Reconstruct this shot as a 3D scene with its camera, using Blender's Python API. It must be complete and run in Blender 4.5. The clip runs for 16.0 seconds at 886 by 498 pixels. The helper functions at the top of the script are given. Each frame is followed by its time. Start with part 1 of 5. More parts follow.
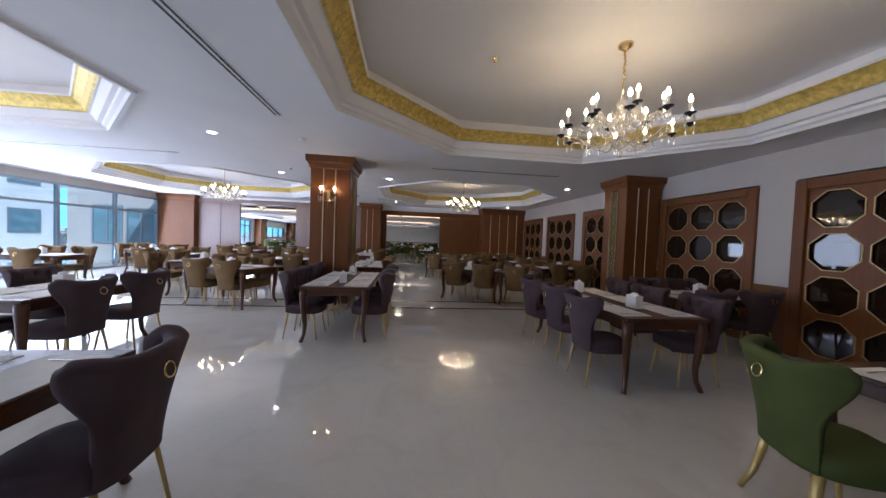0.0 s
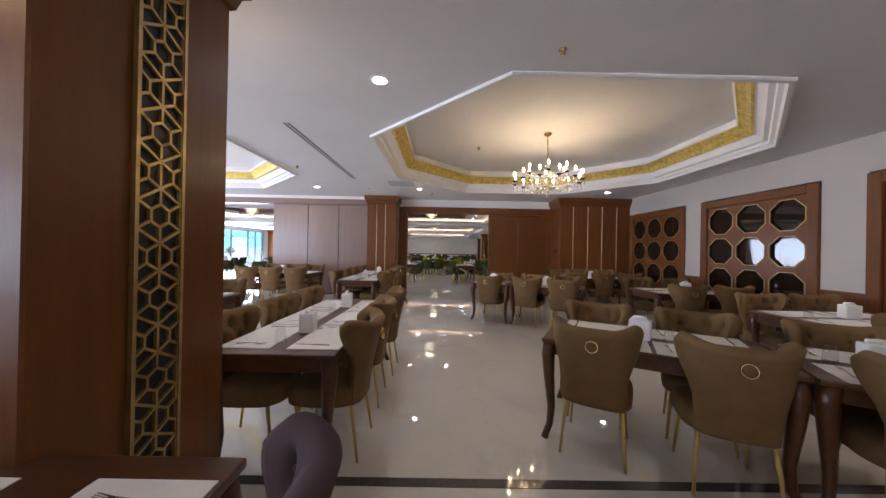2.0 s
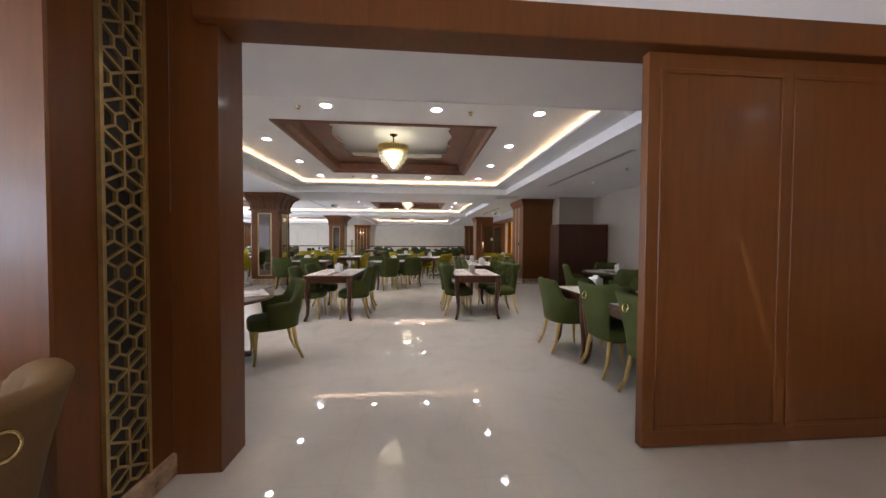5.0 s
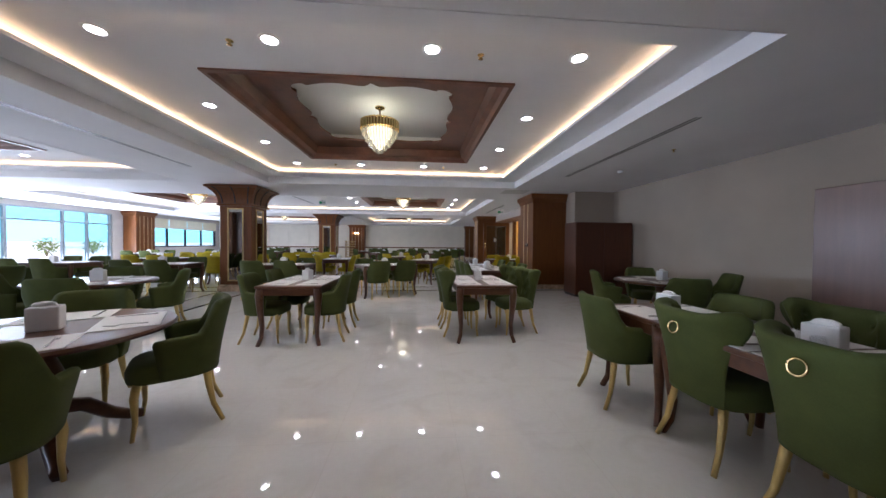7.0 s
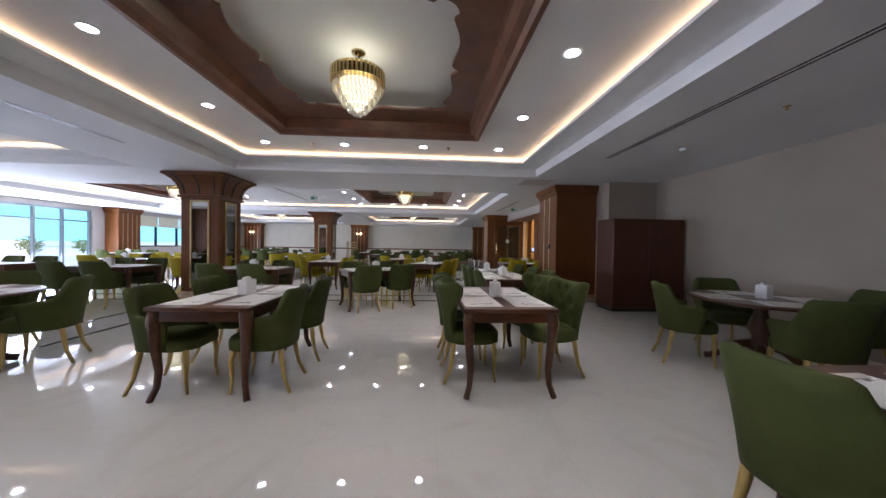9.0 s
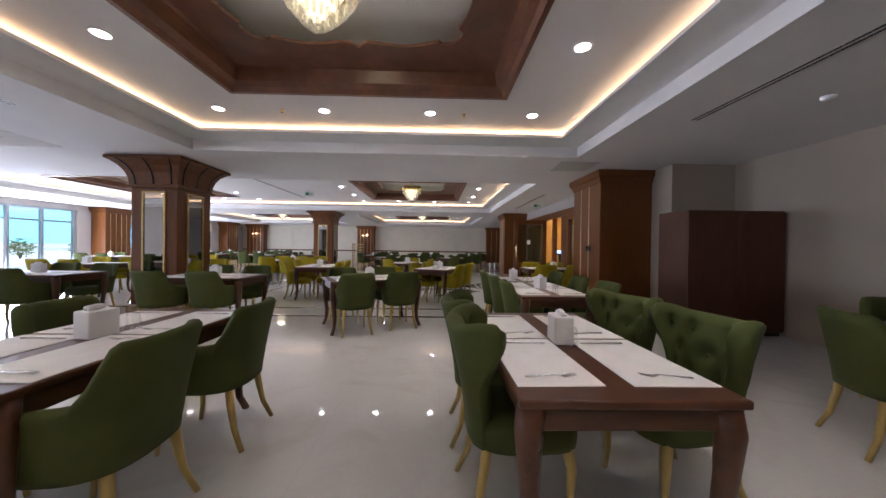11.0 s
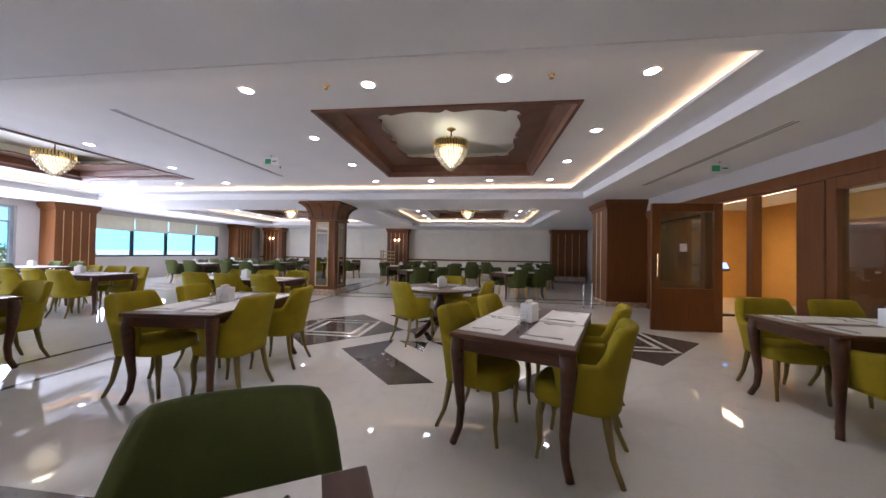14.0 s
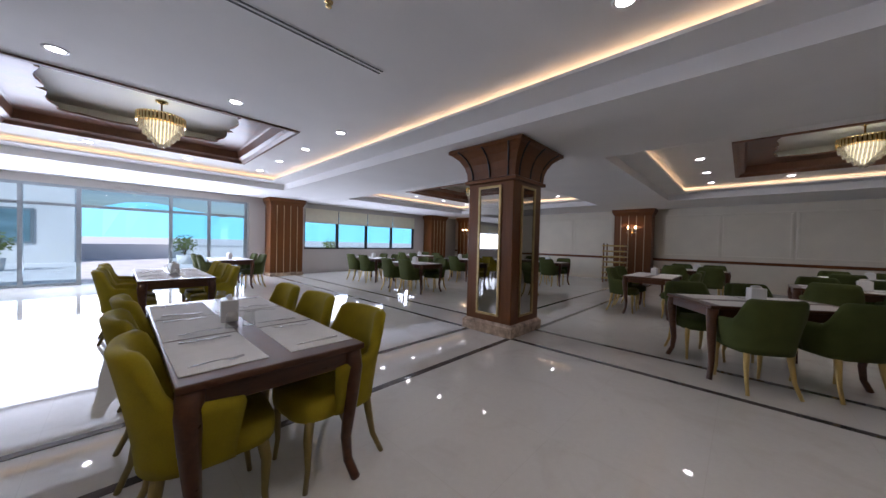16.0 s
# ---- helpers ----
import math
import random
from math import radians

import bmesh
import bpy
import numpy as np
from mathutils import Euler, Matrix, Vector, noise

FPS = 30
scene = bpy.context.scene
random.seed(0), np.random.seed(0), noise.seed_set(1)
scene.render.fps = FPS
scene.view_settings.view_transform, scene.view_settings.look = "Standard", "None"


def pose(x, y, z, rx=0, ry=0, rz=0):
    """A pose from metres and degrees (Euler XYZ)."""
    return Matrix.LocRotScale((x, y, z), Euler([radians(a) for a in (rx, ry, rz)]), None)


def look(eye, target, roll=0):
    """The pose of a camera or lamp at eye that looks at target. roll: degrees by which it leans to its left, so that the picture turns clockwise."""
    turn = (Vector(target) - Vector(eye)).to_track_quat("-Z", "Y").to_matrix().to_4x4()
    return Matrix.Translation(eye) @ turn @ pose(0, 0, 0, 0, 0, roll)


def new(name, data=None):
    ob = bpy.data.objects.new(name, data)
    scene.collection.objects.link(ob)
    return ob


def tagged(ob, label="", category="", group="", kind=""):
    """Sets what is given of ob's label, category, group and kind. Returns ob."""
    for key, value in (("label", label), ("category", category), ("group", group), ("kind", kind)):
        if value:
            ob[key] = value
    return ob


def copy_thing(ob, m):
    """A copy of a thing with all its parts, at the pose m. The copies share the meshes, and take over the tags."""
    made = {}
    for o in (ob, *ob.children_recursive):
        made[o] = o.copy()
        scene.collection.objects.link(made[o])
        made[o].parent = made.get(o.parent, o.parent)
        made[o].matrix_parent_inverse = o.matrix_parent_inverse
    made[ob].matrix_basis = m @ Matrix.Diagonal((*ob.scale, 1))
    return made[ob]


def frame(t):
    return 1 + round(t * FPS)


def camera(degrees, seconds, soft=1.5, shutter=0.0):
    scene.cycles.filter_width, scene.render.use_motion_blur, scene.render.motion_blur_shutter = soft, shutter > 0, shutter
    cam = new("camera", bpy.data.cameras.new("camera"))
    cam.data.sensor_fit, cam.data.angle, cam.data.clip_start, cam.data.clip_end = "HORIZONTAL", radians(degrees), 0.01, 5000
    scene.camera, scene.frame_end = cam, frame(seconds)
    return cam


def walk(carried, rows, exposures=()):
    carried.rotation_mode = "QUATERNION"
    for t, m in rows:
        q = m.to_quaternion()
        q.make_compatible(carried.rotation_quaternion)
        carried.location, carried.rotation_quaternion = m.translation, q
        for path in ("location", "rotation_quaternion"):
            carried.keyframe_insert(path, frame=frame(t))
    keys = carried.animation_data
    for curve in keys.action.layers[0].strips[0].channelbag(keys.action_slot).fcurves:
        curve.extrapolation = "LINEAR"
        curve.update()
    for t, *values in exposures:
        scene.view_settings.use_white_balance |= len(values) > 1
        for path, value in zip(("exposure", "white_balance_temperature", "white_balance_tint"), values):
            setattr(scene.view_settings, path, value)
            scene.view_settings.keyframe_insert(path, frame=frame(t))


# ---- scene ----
cam = camera(109.9, 16.0)
PATH = [
    (0, (1.116, -3.671, 1.449), (1.347, -1.685, 1.389), 2.2),
    (0.5, (1.165, -2.405, 1.4), (1.288, -0.409, 1.377), 1.5),
    (1, (1.178, -1.128, 1.379), (1.246, 0.871, 1.381), 1.3),
    (1.5, (1.188, 0.242, 1.388), (1.223, 2.242, 1.396), 1.3),
    (2, (1.201, 1.625, 1.405), (1.21, 3.625, 1.41), 1.1),
    (2.5, (1.163, 3.004, 1.434), (1.165, 5.003, 1.424), 1.1),
    (3, (1.132, 4.463, 1.435), (1.139, 6.462, 1.411), 1.0),
    (3.5, (1.137, 5.958, 1.44), (1.159, 7.957, 1.397), 0.8),
    (4, (1.077, 7.403, 1.406), (1.174, 9.4, 1.36), 0.5),
    (4.5, (1.153, 8.648, 1.352), (1.301, 10.642, 1.305), 0.2),
    (7, (1.337, 10.743, 1.306), (1.497, 12.736, 1.269), 0.5),
    (7.5, (1.382, 11.099, 1.295), (1.534, 13.092, 1.263), 0.6),
    (8, (1.428, 11.457, 1.278), (1.567, 13.452, 1.251), 0.7),
    (8.5, (1.464, 11.823, 1.269), (1.592, 13.818, 1.247), 0.7),
    (9, (1.514, 12.191, 1.276), (1.626, 14.188, 1.251), 0.9),
    (11.5, (1.571, 14.094, 1.257), (1.591, 16.093, 1.253), 0.9),
    (12, (1.59, 14.503, 1.251), (1.584, 16.503, 1.256), 1.1),
    (12.5, (1.573, 14.911, 1.245), (1.543, 16.911, 1.253), 1.0),
    (13, (1.549, 15.68, 1.256), (1.477, 17.679, 1.268), 1.0),
    (13.5, (1.417, 17.044, 1.276), (1.276, 19.039, 1.302), 1.0),
    (14, (1.233, 18.616, 1.286), (1.0, 20.602, 1.317), 1.0),
    (14.5, (1.026, 19.997, 1.369), (0.645, 21.96, 1.356), 0.9),
    (15, (0.836, 21.034, 1.334), (0.119, 22.901, 1.306), 1.3),
    (15.5, (0.224, 22.229, 1.31), (-0.833, 23.926, 1.276), 1.1),
    (16, (-0.688, 23.561, 1.315), (-2.076, 25.0, 1.277), 1.4),
]
walk(cam, [(t, look(e, g, r)) for t, e, g, r in PATH], exposures=[
    (0.0, 0.36, 5500, 20), (1.0, 0.33, 5700, 20), (1.5, 0.55, 5800, 20), (2.0, 0.95, 5900, 21), (2.3, 1.0, 5900, 21), (2.6, 0.62, 5950, 21), (3.0, 0.64, 5950, 21), (3.5, 0.76, 6000, 21), (4.0, 0.9, 6100, 20), (4.5, 1.34, 6200, 20),
    (7.0, 1.1, 5600, 19), (8.0, 0.98, 5600, 19), (9.0, 0.95, 5650, 20), (11.5, 0.98, 6000, 23), (13.0, 0.9, 6000, 23), (14.0, 1.02, 5900, 24), (15.0, 0.63, 5700, 23), (16.0, 0.15, 5900, 22)])
SKY, SUN = 0.10, 4.0
WIN1, WIN2, BEAM = 610, 300, 16
LEDS, DOWN, CORE = 2.2, 30.0, 1.0

# ---- light ----
world = bpy.data.worlds.new("world")
scene.world = world
world.use_nodes = True
_sky = world.node_tree.nodes.new("ShaderNodeTexSky")
_sky.sky_type = "NISHITA"
_sky.sun_disc = False
_sky.sun_elevation = radians(43)
_sky.sun_rotation = radians(147)
_bg = world.node_tree.nodes["Background"]
world.node_tree.links.new(_sky.outputs[0], _bg.inputs[0])
_bg.inputs[1].default_value = SKY
sun = new("sun", bpy.data.lights.new("sun", "SUN"))
sun.data.energy, sun.data.angle, sun.data.color = SUN, radians(0.6), (1, 0.95, 0.88)
sun.matrix_world = look((0, 0, 30), (-17.6, 27.3, 0))


def window_light(x, y, z, length, height, power):
    ob = new("window_light", bpy.data.lights.new("window_light", "AREA"))
    d = ob.data
    d.shape, d.size, d.size_y, d.energy, d.color = "RECTANGLE", length, height, power, (0.85, 0.92, 1.0)
    ob.matrix_world = Matrix.Translation((x, y, z)) @ Euler((radians(90 - 8), 0, radians(-90))).to_matrix().to_4x4()
    return ob


window_light(-9.25, 1.6, 1.55, 18.0, 2.5, WIN1)
window_light(-12.95, 23.35, 1.5, 6.4, 2.4, WIN2)
window_light(-12.85, 31.35, 1.5, 5.4, 1.0, WIN2 * 0.3)
window_light(-12.85, 15.2, 1.5, 5.4, 1.0, WIN2 * 0.3)

# ---- materials ----


def material(name, base, rough=0.5, metal=0.0, vary=0.12, scale=6.0, stretch=(1, 1, 1), bump=0.0, fine=60.0, coat=0.0, sheen=0.0, per_object=0.0, spec=0.5):
    """Principled surface with variation at two scales, gloss variation and fine relief."""
    m = bpy.data.materials.new(name)
    m.use_nodes = True
    nt = m.node_tree
    n, l = nt.nodes, nt.links
    p = n["Principled BSDF"]
    tc = n.new("ShaderNodeTexCoord")
    mp = n.new("ShaderNodeMapping")
    mp.inputs["Scale"].default_value = stretch
    l.new(tc.outputs["Object"], mp.inputs[0])
    a = n.new("ShaderNodeTexNoise")
    a.inputs["Scale"].default_value, a.inputs["Detail"].default_value = scale, 4
    b = n.new("ShaderNodeTexNoise")
    b.inputs["Scale"].default_value, b.inputs["Detail"].default_value = fine, 3
    l.new(mp.outputs[0], a.inputs["Vector"])
    l.new(mp.outputs[0], b.inputs["Vector"])
    mix = n.new("ShaderNodeMath")
    mix.operation = "MULTIPLY_ADD"
    l.new(b.outputs[0], mix.inputs[0])
    mix.inputs[1].default_value = 0.4
    l.new(a.outputs[0], mix.inputs[2])
    ramp = n.new("ShaderNodeMapRange")
    ramp.inputs[1].default_value, ramp.inputs[2].default_value = 0.45, 0.95
    ramp.inputs[3].default_value, ramp.inputs[4].default_value = 1 - vary, 1 + vary
    l.new(mix.outputs[0], ramp.inputs[0])
    value = ramp.outputs[0]
    if per_object:
        oi = n.new("ShaderNodeObjectInfo")
        r2 = n.new("ShaderNodeMapRange")
        r2.inputs[3].default_value, r2.inputs[4].default_value = 1 - per_object, 1 + per_object
        l.new(oi.outputs["Random"], r2.inputs[0])
        mu = n.new("ShaderNodeMath")
        mu.operation = "MULTIPLY"
        l.new(value, mu.inputs[0])
        l.new(r2.outputs[0], mu.inputs[1])
        value = mu.outputs[0]
    hsv = n.new("ShaderNodeHueSaturation")
    hsv.inputs["Color"].default_value = (*base, 1)
    l.new(value, hsv.inputs["Value"])
    l.new(hsv.outputs[0], p.inputs["Base Color"])
    rr = n.new("ShaderNodeMapRange")
    rr.inputs[3].default_value, rr.inputs[4].default_value = rough * 0.8, min(1, rough * 1.2)
    l.new(a.outputs[0], rr.inputs[0])
    l.new(rr.outputs[0], p.inputs["Roughness"])
    p.inputs["Metallic"].default_value = metal
    p.inputs["Coat Weight"].default_value = coat
    p.inputs["Coat Roughness"].default_value = 0.12
    p.inputs["Sheen Weight"].default_value = sheen
    p.inputs["Sheen Roughness"].default_value = 0.4
    p.inputs["Specular IOR Level"].default_value = spec
    if bump:
        bp = n.new("ShaderNodeBump")
        bp.inputs["Strength"].default_value, bp.inputs["Distance"].default_value = bump, 0.004
        l.new(mix.outputs[0], bp.inputs["Height"])
        l.new(bp.outputs[0], p.inputs["Normal"])
    return m


def glow(name, colour, strength):
    m = bpy.data.materials.new(name)
    m.use_nodes = True
    p = m.node_tree.nodes["Principled BSDF"]
    p.inputs["Base Color"].default_value = (*colour, 1)
    p.inputs["Emission Color"].default_value = (*colour, 1)
    p.inputs["Emission Strength"].default_value = strength
    return m


def clear(name, tint, gloss_rough=0.02, dark=0.0, body=(0.015, 0.016, 0.018), face=0.05):
    """Thin glass: see-through with Fresnel gloss; dark adds an opaque share behind the gloss."""
    m = bpy.data.materials.new(name)
    m.use_nodes = True
    n, l = m.node_tree.nodes, m.node_tree.links
    n.remove(n["Principled BSDF"])
    t = n.new("ShaderNodeBsdfTransparent")
    t.inputs[0].default_value = (*tint, 1)
    d = n.new("ShaderNodeBsdfDiffuse")
    d.inputs[0].default_value = (*body, 1)
    m1 = n.new("ShaderNodeMixShader")
    m1.inputs[0].default_value = dark
    l.new(t.outputs[0], m1.inputs[1])
    l.new(d.outputs[0], m1.inputs[2])
    g = n.new("ShaderNodeBsdfGlossy")
    g.inputs["Roughness"].default_value = gloss_rough
    f = n.new("ShaderNodeLayerWeight")
    f.inputs[0].default_value = 0.5
    pw = n.new("ShaderNodeMath")
    pw.operation = "POWER"
    pw.inputs[1].default_value = 4.0
    l.new(f.outputs["Facing"], pw.inputs[0])
    ml = n.new("ShaderNodeMath")
    ml.operation = "MULTIPLY_ADD"
    ml.inputs[1].default_value, ml.inputs[2].default_value = 0.7, face
    l.new(pw.outputs[0], ml.inputs[0])
    m2 = n.new("ShaderNodeMixShader")
    l.new(ml.outputs[0], m2.inputs[0])
    l.new(m1.outputs[0], m2.inputs[1])
    l.new(g.outputs[0], m2.inputs[2])
    l.new(m2.outputs[0], n["Material Output"].inputs[0])
    return m


def marble(name, base, vein, rough):
    """Polished stone: cloudy veining at two scales under a polish, faint slab joints."""
    m = material(name, base, rough, 0, 0.05, 0.9, (1, 1, 1), 0, 25)
    n, l = m.node_tree.nodes, m.node_tree.links
    p = n["Principled BSDF"]
    src = p.inputs["Base Color"].links[0].from_socket
    tc = n.new("ShaderNodeTexCoord")
    v = n.new("ShaderNodeTexNoise")
    v.inputs["Scale"].default_value, v.inputs["Detail"].default_value, v.inputs["Distortion"].default_value = 1.6, 8, 1.8
    l.new(tc.outputs["Object"], v.inputs["Vector"])
    r = n.new("ShaderNodeMapRange")
    r.inputs[1].default_value, r.inputs[2].default_value, r.inputs[4].default_value = 0.52, 0.72, 0.55
    l.new(v.outputs[0], r.inputs[0])
    mx = n.new("ShaderNodeMix")
    mx.data_type = "RGBA"
    l.new(r.outputs[0], mx.inputs[0])
    l.new(src, mx.inputs[6])
    mx.inputs[7].default_value = (*vein, 1)
    br = n.new("ShaderNodeTexBrick")
    br.offset = 0.0
    br.inputs["Color1"].default_value = br.inputs["Color2"].default_value = (1, 1, 1, 1)
    br.inputs["Mortar"].default_value = (0.92, 0.915, 0.905, 1)
    br.inputs["Scale"].default_value, br.inputs["Mortar Size"].default_value = 1.0, 0.002
    br.inputs["Brick Width"].default_value = br.inputs["Row Height"].default_value = 0.8
    l.new(tc.outputs["Object"], br.inputs["Vector"])
    mm = n.new("ShaderNodeMix")
    mm.data_type, mm.blend_type = "RGBA", "MULTIPLY"
    mm.inputs[0].default_value = 1
    l.new(mx.outputs[2], mm.inputs[6])
    l.new(br.outputs[0], mm.inputs[7])
    l.new(mm.outputs[2], p.inputs["Base Color"])
    p.inputs["IOR"].default_value = 1.72
    return m


FLOOR = marble("polished_cream_marble", (0.66, 0.645, 0.60), (0.56, 0.53, 0.475), 0.035)
DARKSTONE = material("dark_grey_marble", (0.085, 0.075, 0.072), 0.09, 0, 0.35, 3, (1, 1, 1), 0, 30)
BROWNSTONE = material("brown_veined_marble", (0.46, 0.34, 0.24), 0.2, 0, 0.5, 9, (1, 1, 1), 0, 40)
PAINT = material("white_ceiling_paint", (0.84, 0.83, 0.83), 0.75, 0, 0.03, 1.5, (1, 1, 1), 0.05, 90)
BEIGEPAINT = material("beige_wall_paint", (0.36, 0.30, 0.235), 0.7, 0, 0.09, 1.2, (1, 1, 1), 0.08, 80)
WALLPAINT = material("warm_white_wall_paint", (0.48, 0.445, 0.41), 0.7, 0, 0.04, 1.2, (1, 1, 1), 0.08, 80)
CREAM = material("cream_panel_paint", (0.76, 0.71, 0.60), 0.55, 0, 0.05, 2, (1, 1, 1), 0.05, 70)
WOOD = material("reddish_walnut_veneer", (0.15, 0.052, 0.012), 0.4, 0, 0.16, 5, (5, 5, 0.35), 0.06, 40, coat=0.08, spec=0.3)
CUPW = material("dark_wine_walnut", (0.075, 0.026, 0.012), 0.42, 0, 0.15, 5, (5, 5, 0.35), 0.06, 40, coat=0.06, spec=0.3)
WOODH = material("walnut_ceiling_veneer", (0.17, 0.07, 0.038), 0.4, 0, 0.28, 4, (1, 1, 1), 0.06, 40, coat=0.15)
PANELW = material("glossy_mauve_brown_laminate", (0.22, 0.142, 0.115), 0.32, 0, 0.08, 4, (4, 4, 0.3), 0.02, 40, coat=0.3)
TABLEW = material("dark_table_walnut", (0.080, 0.030, 0.012), 0.3, 0, 0.3, 6, (4, 0.6, 4), 0.05, 50, coat=0.15, spec=0.4)
STRIP = material("pale_brass_strip", (0.66, 0.50, 0.31), 0.36, 0.7, 0.15, 8, (1, 1, 0.4), 0.05, 60)
GOLD = material("antique_gold_leaf", (0.50, 0.37, 0.17), 0.44, 0.85, 0.2, 12, (1, 1, 1), 0.5, 55)
FRIEZE = material("gilded_frieze_relief", (0.70, 0.52, 0.13), 0.45, 0.35, 0.3, 14, (1, 1, 1), 1.0, 28)
BRASS = material("polished_brass", (0.80, 0.60, 0.28), 0.22, 1.0, 0.08, 20, (1, 1, 1), 0, 90)
GOLDWOOD = material("gold_lacquered_wood", (0.50, 0.36, 0.12), 0.32, 0.35, 0.15, 10, (4, 4, 0.5), 0.05, 50)
# black of metal fittings; also colours the shade sheets behind the lattice
BLACK = material("black_metal_and_shade", (0.02, 0.02, 0.022), 0.4, 0.3, 0.2, 10)
STEEL = material("brushed_steel", (0.62, 0.62, 0.63), 0.25, 1.0, 0.1, 30, (1, 12, 1), 0.05, 60)
ALU = material("grey_aluminium_frame", (0.30, 0.34, 0.36), 0.4, 0.6, 0.1, 10)
PAPER = material("white_paper_mat", (0.80, 0.79, 0.76), 0.85, 0, 0.05, 9, (1, 1, 1), 0.1, 120, per_object=0.03)
PLASTIC = material("white_plastic", (0.78, 0.78, 0.77), 0.35, 0, 0.03, 10)
VENTM = material("grey_white_vent", (0.60, 0.60, 0.57), 0.6, 0, 0.06, 10)
MIRROR = material("dark_mirror_glass", (0.36, 0.35, 0.33), 0.03, 1.0, 0.02, 2)
GLASS = clear("window_glass", (0.80, 0.90, 0.94))
TUMBLER = clear("drinking_glass", (0.985, 0.99, 0.99), 0.03)
CRYSTAL = clear("cut_crystal", (0.97, 0.95, 0.90), 0.05, 0.24, (0.9, 0.87, 0.78), 0.14)
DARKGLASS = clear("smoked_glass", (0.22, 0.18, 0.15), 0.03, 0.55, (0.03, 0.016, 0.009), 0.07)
AMBERGLASS = clear("amber_tinted_glass", (0.50, 0.40, 0.22), 0.05, 0.3, (0.10, 0.07, 0.03), 0.12)
LED = glow("warm_led_strip", (1.0, 0.72, 0.40), LEDS)
DISC = glow("downlight_lens", (1.0, 0.97, 0.92), DOWN)
BULB = glow("candle_bulb", (1.0, 0.74, 0.38), 75)
LAMPCORE = glow("chandelier_core", (1.0, 0.92, 0.62), CORE)
LOBBY = glow("lobby_cove_glow", (1.0, 0.80, 0.45), 7.0)
SCREEN = glow("lit_screen", (0.15, 0.3, 0.9), 2.0)
ORANGE = material("ochre_lobby_wall", (0.55, 0.30, 0.07), 0.6, 0, 0.08, 2)
BLIND = material("cream_roller_blind", (0.72, 0.68, 0.52), 0.8, 0, 0.05, 5, (1, 1, 1), 0.1, 90)
TERRACE = material("pale_terrace_stone", (0.74, 0.74, 0.73), 0.8, 0, 0.12, 1.5, (1, 1, 1), 0.1, 30)
RENDERW = material("white_render", (0.75, 0.75, 0.74), 0.85, 0, 0.06, 0.8, (1, 1, 1), 0.1, 30)
LEAF = material("shrub_leaf", (0.13, 0.17, 0.04), 0.6, 0, 0.4, 3, per_object=0.2)
TEAL = material("teal_reflecting_glass", (0.16, 0.27, 0.31), 0.12, 0, 0.3, 1.2, (1, 1, 2))
# the hills emit: daylight and haze are put into this colour
HILL = glow("teal_haze_glow", (0.22, 0.58, 0.74), 0.5)


def velvet(name, c):
    return material(name, c, 0.75, 0, 0.16, 7, (1, 1, 1), 0.12, 140, sheen=0.02, per_object=0.08, spec=0.15)


VELVET = {"purple": velvet("mauve_grey_velvet", (0.076, 0.052, 0.058)), "gold": velvet("beige_gold_velvet", (0.17, 0.104, 0.046)),
          "green": velvet("moss_green_velvet", (0.066, 0.080, 0.022)), "yellow": velvet("mustard_yellow_velvet", (0.31, 0.245, 0.010))}

# ---- mesh tools ----


def mesh_of(bm, name, mat, smooth=False):
    me = bpy.data.meshes.new(name)
    bmesh.ops.recalc_face_normals(bm, faces=bm.faces)
    bm.to_mesh(me)
    bm.free()
    me.materials.append(mat)
    if smooth:
        for p in me.polygons:
            p.use_smooth = True
    return me


def part(name, bm, mat, parent=None, label="", smooth=False):
    ob = new(name, bm if isinstance(bm, bpy.types.Mesh) else mesh_of(bm, name, mat, smooth))
    ob.parent = parent
    if label:
        ob["label"] = label
    return ob


def thing(name, label, category, group="", kind="", at=None):
    ob = tagged(new(name), label, category, group, kind)
    ob.empty_display_size = 0.1
    if at is not None:
        ob.matrix_basis = at
    return ob


def box(bm, x0, x1, y0, y1, z0, z1, bevel=0.0, seg=1):
    v = [bm.verts.new(c) for c in ((x0, y0, z0), (x1, y0, z0), (x1, y1, z0), (x0, y1, z0), (x0, y0, z1), (x1, y0, z1), (x1, y1, z1), (x0, y1, z1))]
    fs = [bm.faces.new([v[i] for i in f]) for f in ((3, 2, 1, 0), (4, 5, 6, 7), (0, 1, 5, 4), (1, 2, 6, 5), (2, 3, 7, 6), (3, 0, 4, 7))]
    if bevel:
        es = {e for f in fs for e in f.edges}
        bmesh.ops.bevel(bm, geom=list(es), offset=bevel, segments=seg, affect="EDGES", profile=0.5)
    return bm


def boxm(*a, **k):
    return box(bmesh.new(), *a, **k)


def rings(bm, loops, close=True, caps=(True, True)):
    """Skin a list of point loops."""
    vs = [[bm.verts.new(p) for p in lp] for lp in loops]
    n = len(vs[0])
    for a, b in zip(vs, vs[1:]):
        for i in range(n if close else n - 1):
            j = (i + 1) % n
            bm.faces.new((a[i], a[j], b[j], b[i]))
    if close and caps[0]:
        bm.faces.new(vs[0][::-1])
    if close and caps[1]:
        bm.faces.new(vs[-1])
    return bm


def lathe(bm, profile, n=16, at=(0, 0, 0)):
    return rings(bm, [[(at[0] + r * math.cos(2 * math.pi * i / n), at[1] + r * math.sin(2 * math.pi * i / n), at[2] + z) for i in range(n)] for r, z in profile])


